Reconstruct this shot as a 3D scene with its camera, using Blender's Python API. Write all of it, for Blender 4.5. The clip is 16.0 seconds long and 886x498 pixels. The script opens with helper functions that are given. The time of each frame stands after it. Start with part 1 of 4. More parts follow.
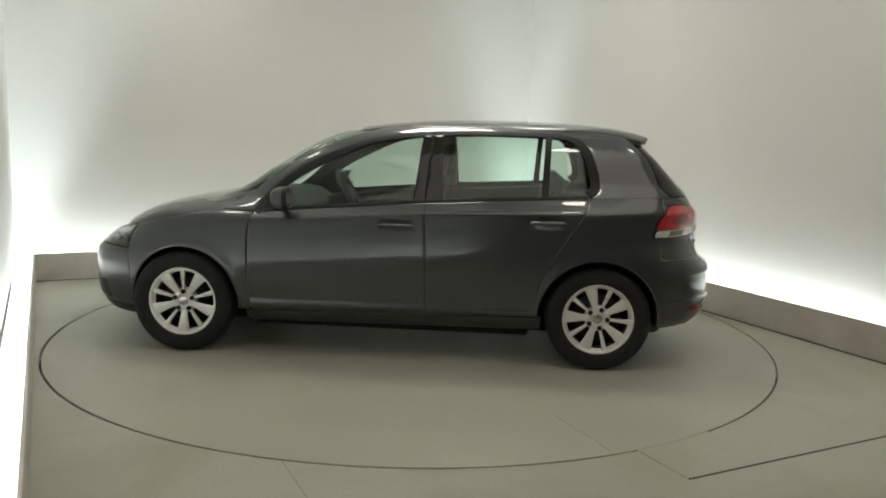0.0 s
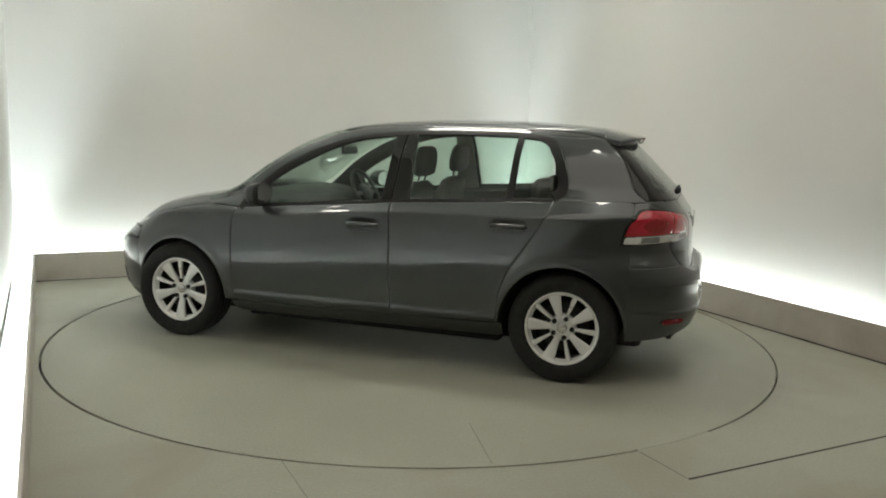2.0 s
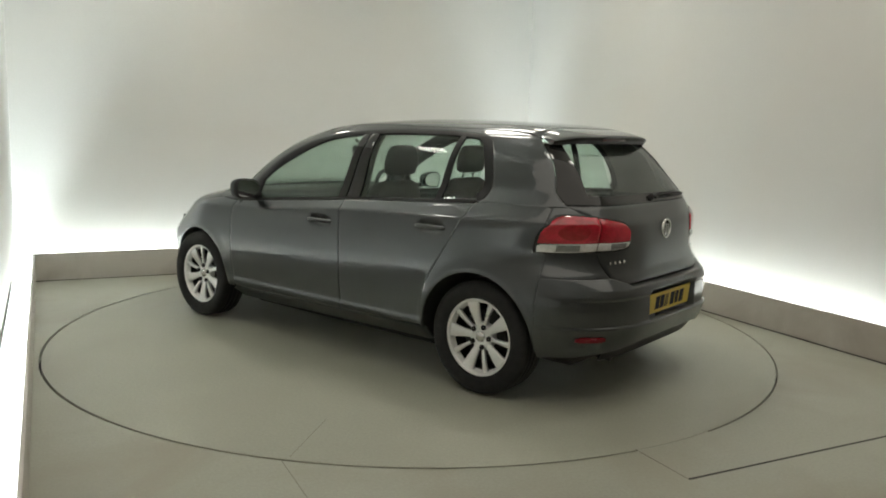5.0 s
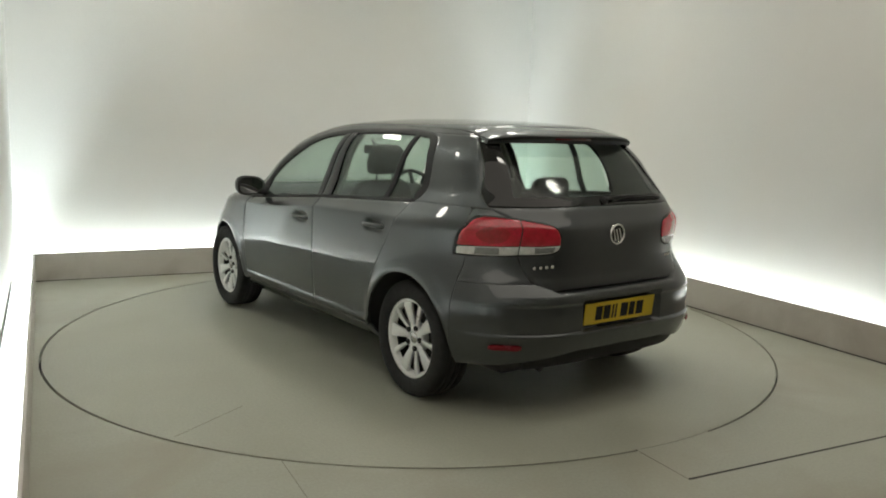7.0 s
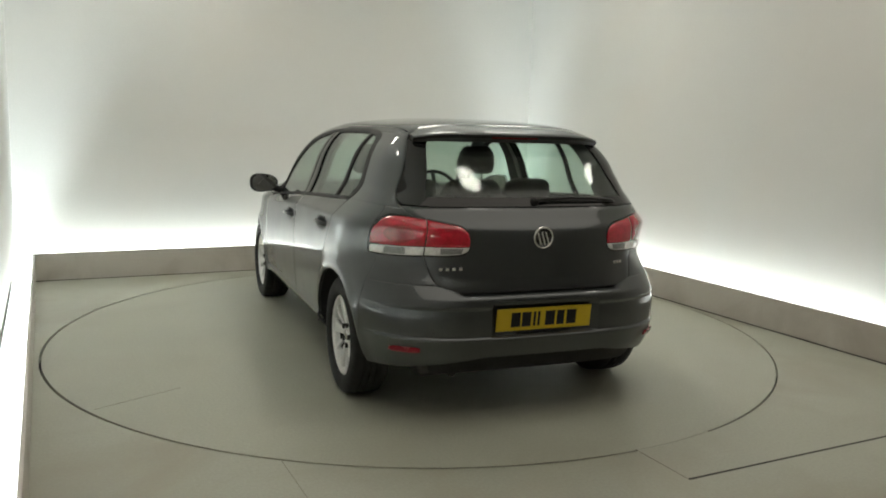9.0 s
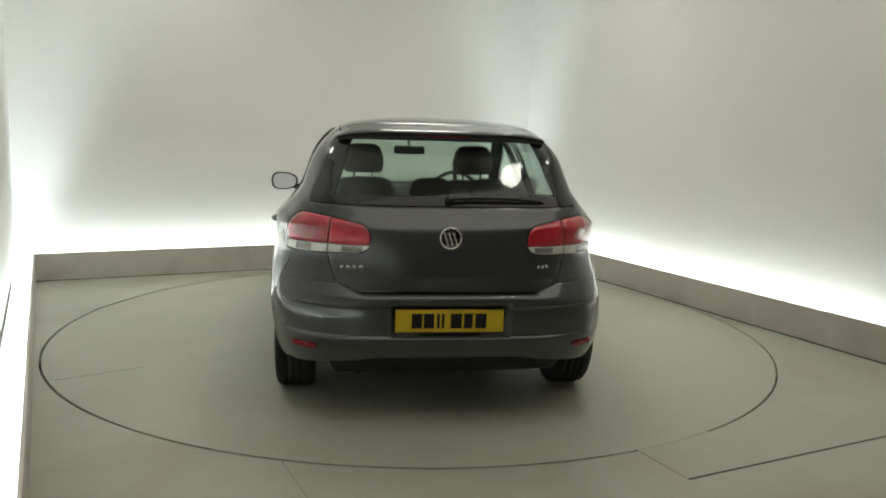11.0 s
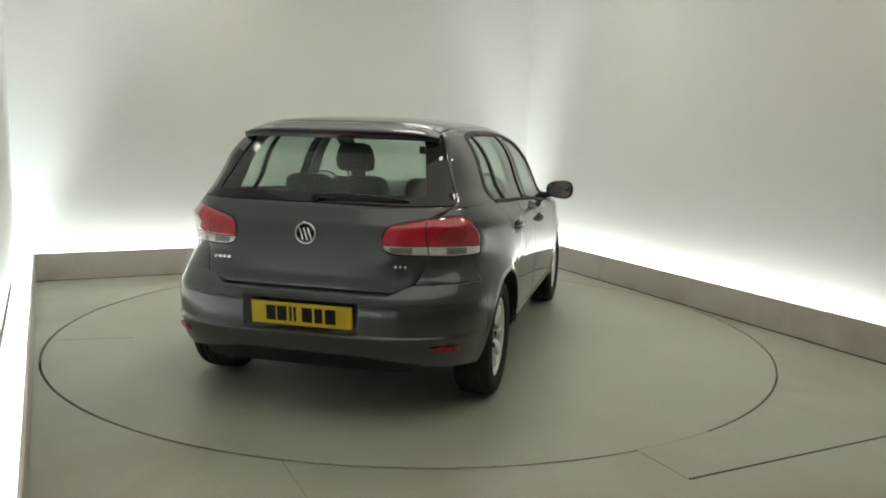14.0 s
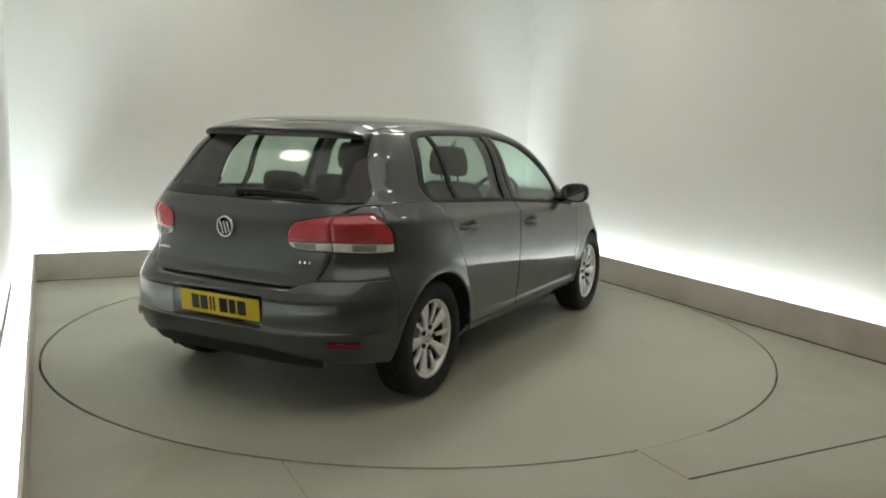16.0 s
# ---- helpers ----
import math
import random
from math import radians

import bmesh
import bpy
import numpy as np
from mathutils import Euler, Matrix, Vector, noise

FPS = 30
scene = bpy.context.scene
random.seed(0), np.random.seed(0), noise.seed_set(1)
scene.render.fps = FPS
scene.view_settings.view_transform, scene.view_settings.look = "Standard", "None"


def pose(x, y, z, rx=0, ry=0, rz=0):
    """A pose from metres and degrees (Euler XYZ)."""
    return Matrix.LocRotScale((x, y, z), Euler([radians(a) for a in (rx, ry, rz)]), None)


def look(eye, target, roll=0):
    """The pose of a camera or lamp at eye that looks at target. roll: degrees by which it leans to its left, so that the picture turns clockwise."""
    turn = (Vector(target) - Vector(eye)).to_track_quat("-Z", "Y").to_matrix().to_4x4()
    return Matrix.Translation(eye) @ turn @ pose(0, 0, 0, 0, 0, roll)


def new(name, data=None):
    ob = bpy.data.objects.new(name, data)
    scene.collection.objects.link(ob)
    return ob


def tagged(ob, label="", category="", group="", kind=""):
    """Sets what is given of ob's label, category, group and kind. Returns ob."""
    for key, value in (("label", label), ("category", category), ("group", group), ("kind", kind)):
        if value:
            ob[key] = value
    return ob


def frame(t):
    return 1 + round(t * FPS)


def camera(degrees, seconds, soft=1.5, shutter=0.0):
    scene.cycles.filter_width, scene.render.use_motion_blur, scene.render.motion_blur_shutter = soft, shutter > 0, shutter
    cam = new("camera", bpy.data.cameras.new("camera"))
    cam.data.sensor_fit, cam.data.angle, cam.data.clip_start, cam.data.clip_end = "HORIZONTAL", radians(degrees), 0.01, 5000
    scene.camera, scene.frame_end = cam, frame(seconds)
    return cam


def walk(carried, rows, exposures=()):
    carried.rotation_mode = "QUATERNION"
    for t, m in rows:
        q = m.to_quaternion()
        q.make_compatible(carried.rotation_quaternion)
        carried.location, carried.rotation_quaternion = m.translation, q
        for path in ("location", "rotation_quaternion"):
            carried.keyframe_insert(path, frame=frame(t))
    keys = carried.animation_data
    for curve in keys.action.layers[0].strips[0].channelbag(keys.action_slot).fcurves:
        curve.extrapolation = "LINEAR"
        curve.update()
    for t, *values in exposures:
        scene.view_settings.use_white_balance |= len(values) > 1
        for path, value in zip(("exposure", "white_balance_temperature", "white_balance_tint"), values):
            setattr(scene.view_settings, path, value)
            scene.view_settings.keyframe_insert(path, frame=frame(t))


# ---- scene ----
# ---- camera ----
cam = camera(57.55, 16.0, soft=1.9)
EYE = Vector((0.0, -5.6892, 1.4378))
PAN, TILT, LEAN = radians(2.099), radians(8.565), 1.628
AIM = EYE + Vector((math.sin(PAN) * math.cos(TILT), math.cos(PAN) * math.cos(TILT), -math.sin(TILT)))
walk(cam, [(0.0, look(EYE, AIM, LEAN)), (16.0, look(EYE, AIM, LEAN))])
scene.view_settings.exposure = 0.08

# ---- plan of the room: turned square bay round a turntable ----
TURN = 24.3
U0, U1, V0, V1 = -2.445, 2.50, -8.0, 2.62     # faces of the kerbs, back of the hall
KERB, GAP, TOP, BAY, BAYL, BAYR = 0.245, 0.15, 3.4, -3.5, -5.0, -2.1   # kerb height, light slot, ceiling, where the lit bay ends on either side
RADIUS, CENTRE = 2.437, 0.019
ROOM = pose(0, 0, 0, 0, 0, TURN)

# ---- world: a closed hall, no daylight ----
world = bpy.data.worlds.new("hall")
world.use_nodes = True
world.node_tree.nodes["Background"].inputs[0].default_value = (0.5, 0.52, 0.5, 1)
world.node_tree.nodes["Background"].inputs[1].default_value = 0.02
scene.world = world

COVE, LAMP, PANEL = 52.0, 15.6, 0.92                          # strengths of the cove strips, the ceiling lamps and the added hall panel


# ---- materials ----
def material(name, color, rough=0.5, metal=0.0, coat=0.0, vary=0.06, scale=6.0, fine=180.0, bump=0.0, spec=0.5, rvary=0.08, coatrough=0.03, edge=1.0):
    m = bpy.data.materials.new(name)
    m.use_nodes = True
    t = m.node_tree
    b = t.nodes["Principled BSDF"]
    b.inputs["Metallic"].default_value = metal
    b.inputs["Coat Weight"].default_value = coat
    b.inputs["Coat Roughness"].default_value = coatrough
    b.inputs["Coat IOR"].default_value = 1.58
    b.inputs["Specular Tint"].default_value = (edge, edge, edge, 1)
    b.inputs["Specular IOR Level"].default_value = spec
    co = t.nodes.new("ShaderNodeTexCoord")
    n1 = t.nodes.new("ShaderNodeTexNoise")
    n1.inputs["Scale"].default_value = scale
    n1.inputs["Detail"].default_value = 6
    n2 = t.nodes.new("ShaderNodeTexNoise")
    n2.inputs["Scale"].default_value = fine
    n2.inputs["Detail"].default_value = 3
    t.links.new(co.outputs["Object"], n1.inputs["Vector"])
    t.links.new(co.outputs["Object"], n2.inputs["Vector"])
    mix = t.nodes.new("ShaderNodeMath")
    mix.operation = "ADD"
    t.links.new(n1.outputs["Fac"], mix.inputs[0])
    t.links.new(n2.outputs["Fac"], mix.inputs[1])
    r = t.nodes.new("ShaderNodeMapRange")
    r.inputs["From Min"].default_value, r.inputs["From Max"].default_value = 0.6, 1.4
    r.inputs["To Min"].default_value, r.inputs["To Max"].default_value = 1 - vary, 1 + vary
    t.links.new(mix.outputs[0], r.inputs["Value"])
    hsv = t.nodes.new("ShaderNodeHueSaturation")
    hsv.inputs["Color"].default_value = (*color, 1)
    t.links.new(r.outputs["Result"], hsv.inputs["Value"])
    t.links.new(hsv.outputs["Color"], b.inputs["Base Color"])
    rr = t.nodes.new("ShaderNodeMapRange")
    rr.inputs["From Min"].default_value, rr.inputs["From Max"].default_value = 0.3, 0.7
    rr.inputs["To Min"].default_value, rr.inputs["To Max"].default_value = max(rough - rvary, 0.01), min(rough + rvary, 1)
    t.links.new(n1.outputs["Fac"], rr.inputs["Value"])
    t.links.new(rr.outputs["Result"], b.inputs["Roughness"])
    if bump:
        bp = t.nodes.new("ShaderNodeBump")
        bp.inputs["Strength"].default_value = bump
        bp.inputs["Distance"].default_value = 0.002
        t.links.new(n2.outputs["Fac"], bp.inputs["Height"])
        t.links.new(bp.outputs["Normal"], b.inputs["Normal"])
    return m


def glow(name, color, strength):
    m = bpy.data.materials.new(name)
    m.use_nodes = True
    t = m.node_tree
    t.nodes.clear()
    e = t.nodes.new("ShaderNodeEmission")
    e.inputs[0].default_value, e.inputs[1].default_value = (*color, 1), strength
    t.links.new(e.outputs[0], t.nodes.new("ShaderNodeOutputMaterial").inputs[0])
    return m


def glass(name, tint, ior=1.5, rough=0.012):
    """Tinted car glass: what passes is tinted, and the surface mirrors by Fresnel."""
    m = bpy.data.materials.new(name)
    m.use_nodes = True
    t = m.node_tree
    t.nodes.clear()
    tr = t.nodes.new("ShaderNodeBsdfTransparent")
    tr.inputs[0].default_value = (*tint, 1)
    gl = t.nodes.new("ShaderNodeBsdfGlossy")
    gl.inputs["Roughness"].default_value = rough
    lw = t.nodes.new("ShaderNodeLayerWeight")
    lw.inputs["Blend"].default_value = 0.5
    p5 = t.nodes.new("ShaderNodeMath")
    p5.operation = "POWER"
    p5.inputs[1].default_value = 5.0
    t.links.new(lw.outputs["Facing"], p5.inputs[0])
    f0 = ((ior - 1) / (ior + 1)) ** 2
    fr = t.nodes.new("ShaderNodeMath")
    fr.operation = "MULTIPLY_ADD"
    fr.inputs[1].default_value, fr.inputs[2].default_value = 1 - f0, f0
    t.links.new(p5.outputs[0], fr.inputs[0])
    mix = t.nodes.new("ShaderNodeMixShader")
    t.links.new(fr.outputs[0], mix.inputs[0])
    t.links.new(tr.outputs[0], mix.inputs[1])
    t.links.new(gl.outputs[0], mix.inputs[2])
    t.links.new(mix.outputs[0], t.nodes.new("ShaderNodeOutputMaterial").inputs[0])
    return m


def stained(m, color, scale, low, high, most):
    """Adds broad, uneven stains of another colour to a material."""
    t = m.node_tree
    b, hsv = t.nodes["Principled BSDF"], t.nodes["Hue/Saturation/Value"]
    co = t.nodes.new("ShaderNodeTexCoord")
    n = t.nodes.new("ShaderNodeTexNoise")
    n.inputs["Scale"].default_value, n.inputs["Detail"].default_value, n.inputs["Distortion"].default_value = scale, 7, 0.6
    t.links.new(co.outputs["Object"], n.inputs["Vector"])
    r = t.nodes.new("ShaderNodeMapRange")
    r.inputs["From Min"].default_value, r.inputs["From Max"].default_value = low, high
    r.inputs["To Min"].default_value, r.inputs["To Max"].default_value = 0.0, most
    t.links.new(n.outputs["Fac"], r.inputs["Value"])
    mix = t.nodes.new("ShaderNodeMixRGB")
    mix.inputs[2].default_value = (*color, 1)
    t.links.new(r.outputs["Result"], mix.inputs[0])
    t.links.new(hsv.outputs["Color"], mix.inputs[1])
    t.links.new(mix.outputs[0], b.inputs["Base Color"])


WALL = material("painted_wall", (0.64, 0.645, 0.625), 0.62, vary=0.03, scale=1.2, fine=60)
# dim hall put into the colour: darker than WALL, tuned by the car's reflections
UNLIT = material("unlit_wall_tone", (0.46, 0.44, 0.405), 0.7, vary=0.05, scale=1.5)
CEIL = material("ceiling_paint", (0.76, 0.73, 0.66), 0.8, vary=0.03, scale=1.0)
KERBM = material("kerb_paint", (0.49, 0.465, 0.42), 0.55, vary=0.06, scale=2.5, fine=90, bump=0.05)
FLOOR = material("floor_paint", (0.362, 0.368, 0.302), 0.48, vary=0.12, scale=0.9, fine=70, rvary=0.02)
DISC = material("turntable_paint", (0.367, 0.373, 0.305), 0.48, vary=0.12, scale=0.8, fine=70, rvary=0.02)
stained(FLOOR, (0.30, 0.275, 0.21), 1.3, 0.47, 0.72, 0.75)
stained(DISC, (0.33, 0.32, 0.255), 1.1, 0.48, 0.74, 0.7)
stained(WALL, (0.65, 0.635, 0.60), 0.7, 0.42, 0.66, 0.8)
stained(KERBM, (0.37, 0.33, 0.285), 2.2, 0.46, 0.70, 0.8)
# hall floor out of view, darkened to dim what the lower body mirrors
HALL = material("dimmed_hall_floor", (0.27, 0.27, 0.23), 0.45)
FAINT = material("worn_joint", (0.25, 0.245, 0.20), 0.6, vary=0.2, scale=9)
JOINT = material("dark_joint", (0.035, 0.033, 0.03), 0.8)
COVEGLOW = glow("cove_strip_light", (0.90, 0.99, 1.0), COVE)
LAMPGLOW = glow("lamp_light", (1.0, 0.955, 0.85), LAMP)
PANELGLOW = glow("panel_light", (1.0, 0.93, 0.80), PANEL)
WHITE = material("lamp_housing", (0.75, 0.75, 0.73), 0.4)
PAINT = material("grey_metallic_paint", (0.064, 0.0705, 0.0735), 0.36, metal=0.85, coat=1.0, edge=0.5, vary=0.05, scale=3, fine=900, rvary=0.03, coatrough=0.02)
BLACK = material("black_trim", (0.012, 0.012, 0.012), 0.58, vary=0.1, spec=0.3)
GLOSS = material("black_gloss", (0.008, 0.008, 0.008), 0.08, rvary=0.02)
RUBBER = material("tyre_rubber", (0.011, 0.011, 0.011), 0.82, vary=0.15, scale=20, fine=300, bump=0.2)
UNDER = material("underbody", (0.01, 0.01, 0.01), 0.9)
ALLOYDARK = material("dark_reflector", (0.50, 0.50, 0.49), 0.2, metal=0.7, vary=0.3, scale=25)
ALLOY = material("silver_alloy", (0.80, 0.80, 0.79), 0.34, metal=0.35, vary=0.05, scale=12)
DARKSTEEL = material("dark_steel", (0.05, 0.047, 0.045), 0.6, metal=0.6, vary=0.2)
CHROME = material("chrome", (0.75, 0.75, 0.75), 0.12, metal=1.0, vary=0.02, rvary=0.03)
GLASS = glass("side_glass", (0.865, 0.93, 0.895))
REARGLASS = glass("rear_glass", (0.855, 0.91, 0.875), rough=0.07)
LENS = glass("clear_plastic", (0.95, 0.96, 0.96))
FABRIC = material("charcoal_cloth", (0.062, 0.058, 0.052), 0.95, vary=0.15, scale=25, fine=400, bump=0.3)
PLASTIC = material("charcoal_plastic", (0.022, 0.022, 0.022), 0.6, vary=0.08)
TRIM = material("grey_plastic_trim", (0.13, 0.125, 0.11), 0.6, vary=0.06)
LINING = material("grey_headlining", (0.42, 0.41, 0.38), 0.95, vary=0.05)
RED = material("red_lens", (0.50, 0.007, 0.026), 0.10, coat=1.0, vary=0.38, scale=16, fine=150, rvary=0.03, bump=0.1)
REFLECTOR = material("red_reflector", (0.20, 0.006, 0.016), 0.25)
DARKRED = material("dark_red_lens", (0.10, 0.008, 0.010), 0.15, coat=1.0, rvary=0.03)
CLEAR = material("clear_lens", (0.74, 0.73, 0.72), 0.12, coat=1.0, vary=0.30, scale=30, fine=200, metal=0.1, rvary=0.04)
BOWL = material("deep_red_reflector", (0.36, 0.005, 0.016), 0.12, coat=1.0, vary=0.3, scale=40)
CELL = material("smoked_cell", (0.22, 0.22, 0.22), 0.2, coat=0.6, vary=0.3, scale=40)
YELLOW = material("yellow_plate", (0.66, 0.47, 0.013), 0.35, vary=0.04)
MIRRORM = material("mirror", (0.8, 0.8, 0.8), 0.02, metal=1.0, vary=0.01, rvary=0.01)


# ---- mesh helpers ----
def part(name, geo, mat, parent=None, label="", smooth=True):
    """One mesh object from (vertices, faces)."""
    me = bpy.data.meshes.new(name)
    me.from_pydata([tuple(v) for v in geo[0]], [], geo[1])
    me.materials.append(mat)
    me.validate()
    if smooth:
        me.polygons.foreach_set("use_smooth", [True] * len(me.polygons))
    ob = new(name, me)
    ob.parent = parent
    return tagged(ob, label)


def merged(*geos):
    vs, fs = [], []
    for v, f in geos:
        k = len(vs)
        vs += list(v)
        fs += [tuple(i + k for i in q) for q in f]
    return vs, fs


def moved(geo, m):
    return [m @ Vector(v) for v in geo[0]], geo[1]


def box(cx, cy, cz, sx, sy, sz, bevel=0.0, seg=2):
    bm = bmesh.new()
    bmesh.ops.create_cube(bm, size=1.0)
    bmesh.ops.scale(bm, vec=(sx, sy, sz), verts=bm.verts)
    bmesh.ops.translate(bm, vec=(cx, cy, cz), verts=bm.verts)
    if bevel:
        bmesh.ops.bevel(bm, geom=bm.edges[:], offset=bevel, segments=seg, affect="EDGES", profile=0.5)
    bm.verts.index_update()
    out = [v.co.copy() for v in bm.verts], [tuple(v.index for v in f.verts) for f in bm.faces]
    bm.free()
    return out


def lathe(profile, n=48, closed=False):
    """Turns (radius, y) points about the y axis."""
    vs, fs, k = [], [], len(profile)
    for i in range(n):
        a = 2 * math.pi * i / n
        vs += [Vector((r * math.cos(a), y, r * math.sin(a))) for r, y in profile]
    for i in range(n):
        j = (i + 1) % n
        for q in range(k if closed else k - 1):
            p = (q + 1) % k
            fs.append((i * k + q, j * k + q, j * k + p, i * k + p))
    return vs, fs


def tube(points, r, n=10):
    """A round rod along points, with caps."""
    vs, fs = [], []
    pts = [Vector(p) for p in points]
    for i, p in enumerate(pts):
        d = (pts[min(i + 1, len(pts) - 1)] - pts[max(i - 1, 0)]).normalized()
        a = d.orthogonal().normalized() if abs(d.z) > 0.9 else d.cross(Vector((0, 0, 1))).normalized()
        b = d.cross(a)
        rr = r[i] if isinstance(r, (list, tuple)) else r
        vs += [p + rr * (math.cos(2 * math.pi * k / n) * a + math.sin(2 * math.pi * k / n) * b) for k in range(n)]
    for i in range(len(pts) - 1):
        for k in range(n):
            fs.append((i * n + k, i * n + (k + 1) % n, (i + 1) * n + (k + 1) % n, (i + 1) * n + k))
    fs += [tuple(range(n)), tuple(range((len(pts) - 1) * n, len(pts) * n))]
    return vs, fs


def sheet(P, thick, axis=(0, 0, 0.7), drop=0.0018):
    """A panel with thickness from a grid of points; its rim is turned in. axis: a point that lies behind it."""
    nu, nv = len(P), len(P[0])
    N = [[None] * nv for _ in range(nu)]
    ax = Vector(axis)
    for i in range(nu):
        for j in range(nv):
            a = P[min(i + 1, nu - 1)][j] - P[max(i - 1, 0)][j]
            b = P[i][min(j + 1, nv - 1)] - P[i][max(j - 1, 0)]
            n = a.cross(b)
            N[i][j] = n.normalized() if n.length > 1e-12 else Vector((0, 0, 0))
    mid = P[nu // 2][nv // 2]
    sign = 1 if N[nu // 2][nv // 2].dot(mid - ax) > 0 else -1
    edge = lambda i, j: i in (0, nu - 1) or j in (0, nv - 1)
    vs = [P[i][j] - N[i][j] * sign * (drop if edge(i, j) else 0) for i in range(nu) for j in range(nv)]
    k = len(vs)
    vs += [P[i][j] - N[i][j] * sign * thick for i in range(nu) for j in range(nv)]
    fs = []
    quad = lambda a, b, c, d: (a, b, c, d) if sign > 0 else (d, c, b, a)
    at = lambda i, j: i * nv + j
    for i in range(nu - 1):
        for j in range(nv - 1):
            fs.append(quad(at(i, j), at(i + 1, j), at(i + 1, j + 1), at(i, j + 1)))
            fs.append(quad(k + at(i, j + 1), k + at(i + 1, j + 1), k + at(i + 1, j), k + at(i, j)))
    ring = [(i, 0) for i in range(nu)] + [(nu - 1, j) for j in range(1, nv)] + [(i, nv - 1) for i in range(nu - 2, -1, -1)] + [(0, j) for j in range(nv - 2, 0, -1)]
    r0 = len(vs)
    vs += [vs[at(*q)] for q in ring] + [vs[k + at(*q)] for q in ring]
    m = len(ring)
    for q in range(m):
        p = (q + 1) % m
        fs.append(quad(r0 + p, r0 + q, r0 + m + q, r0 + m + p))
    return vs, fs


def steps(n, length, gap=0.0025, lip=0.004):
    """Parameters 0..1 for a panel: a shut gap, a lip, then even steps."""
    a, b = gap / length, (gap + lip) / length
    return [a] + [b + (1 - 2 * b) * i / n for i in range(n + 1)] + [1 - a]


def poly(points):
    """A polyline as a function of 0..1 by its length."""
    pts = [Vector((*p, 0)) if len(p) == 2 else Vector(p) for p in points]
    d = [0.0]
    for a, b in zip(pts, pts[1:]):
        d.append(d[-1] + (b - a).length)
    def f(u):
        s = min(max(u, 0.0), 1.0) * d[-1]
        i = 0
        while i < len(pts) - 2 and s > d[i + 1]:
            i += 1
        return pts[i].lerp(pts[i + 1], (s - d[i]) / max(d[i + 1] - d[i], 1e-9))
    f.length = d[-1]
    return f


def curve(points, n=8):
    """A smooth line through points (Catmull-Rom)."""
    p = [Vector((*q, 0)) if len(q) == 2 else Vector(q) for q in points]
    p = [2 * p[0] - p[1]] + p + [2 * p[-1] - p[-2]]
    out = []
    for i in range(1, len(p) - 2):
        for k in range(n):
            t = k / n
            out.append(0.5 * (2 * p[i] + (p[i + 1] - p[i - 1]) * t + (2 * p[i - 1] - 5 * p[i] + 4 * p[i + 1] - p[i + 2]) * t * t + (3 * p[i] - p[i - 1] - 3 * p[i + 1] + p[i + 2]) * t ** 3))
    return out + [p[-2]]


def arc(cx, cz, r, a0, a1, n=32):
    return [(cx + r * math.cos(radians(a0 + (a1 - a0) * i / n)), cz + r * math.sin(radians(a0 + (a1 - a0) * i / n))) for i in range(n + 1)]


# ---- the hall ----
def slab(name, u0, u1, v0, v1, z0, z1, mat, label, category, bevel=0.0):
    ob = part(name, box((u0 + u1) / 2, (v0 + v1) / 2, (z0 + z1) / 2, u1 - u0, v1 - v0, z1 - z0, bevel), mat, None, label, smooth=False)
    ob.matrix_basis = ROOM
    return tagged(ob, category=category, kind="structure")


def build_floor():
    n, vs, fs = 256, [], []
    for i in range(n):
        a = 2 * math.pi * i / n
        c, s = math.cos(a), math.sin(a)
        k = min((U1 if c > 0 else U0) / c if abs(c) > 1e-6 else 99, (V1 if s > 0 else -3.9) / s if abs(s) > 1e-6 else 99)
        vs += [(RADIUS * c + CENTRE * 0.911, RADIUS * s - CENTRE * 0.411, 0), (k * c, k * s, 0), (RADIUS * c + CENTRE * 0.911, RADIUS * s - CENTRE * 0.411, -0.05)]
    for i in range(n):
        j = (i + 1) % n
        fs += [(3 * i, 3 * i + 1, 3 * j + 1, 3 * j), (3 * i, 3 * j, 3 * j + 2, 3 * i + 2)]
    ob = part("floor", (vs, fs), FLOOR, None, "smooth grey-beige painted floor round the turntable", smooth=False)
    ob.matrix_basis = ROOM
    tagged(ob, category="floor", kind="structure")
    slab("floor_front", U0, U1, V0, -3.897, -0.1, -0.0005, HALL, "smooth hall floor out of view, darkened for its lack of light", "floor")
    slab("pit", U0, U1, -3.9, V1, -0.12, -0.06, UNDER, "dark pit under the turntable", "pit")
    for name, u0, u1, v0, v1 in (("joint_1", 0.045, U1, -2.776, -2.765), ("joint_2", 0.044, 0.0465, -2.767, -2.425), ("joint_3", -1.4765, -1.4735, -3.9, -1.935)):
        slab(name, u0, u1, v0, v1, -0.004, 0.0015, JOINT if name == "joint_1" else FAINT, "thin dark joint in the painted floor", "floor joint")

    # stretch of the ring closed with dirt and paint
    vs, n = [], 24
    for i in range(n + 1):
        a = radians(-65.0 + 11.5 * i / n)
        for r, z in ((RADIUS + 0.002, -0.001), (RADIUS - 0.0145 + 0.002 * abs(i / 12 - 1), -0.001), (RADIUS - 0.009, -0.03), (RADIUS + 0.002, -0.03)):
            vs.append((CENTRE + r * math.cos(a), r * math.sin(a), z))
    fs = [(4 * i + j, 4 * i + (j + 1) % 4, 4 * i + 4 + (j + 1) % 4, 4 * i + 4 + j) for i in range(n) for j in range(4)] + [(0, 1, 2, 3), (4 * n + 3, 4 * n + 2, 4 * n + 1, 4 * n)]
    ob = part("joint_filler", (vs, fs), FLOOR, None, "grey-beige dirt and paint closing the turntable ring", smooth=False)
    tagged(ob, category="floor joint", kind="structure")


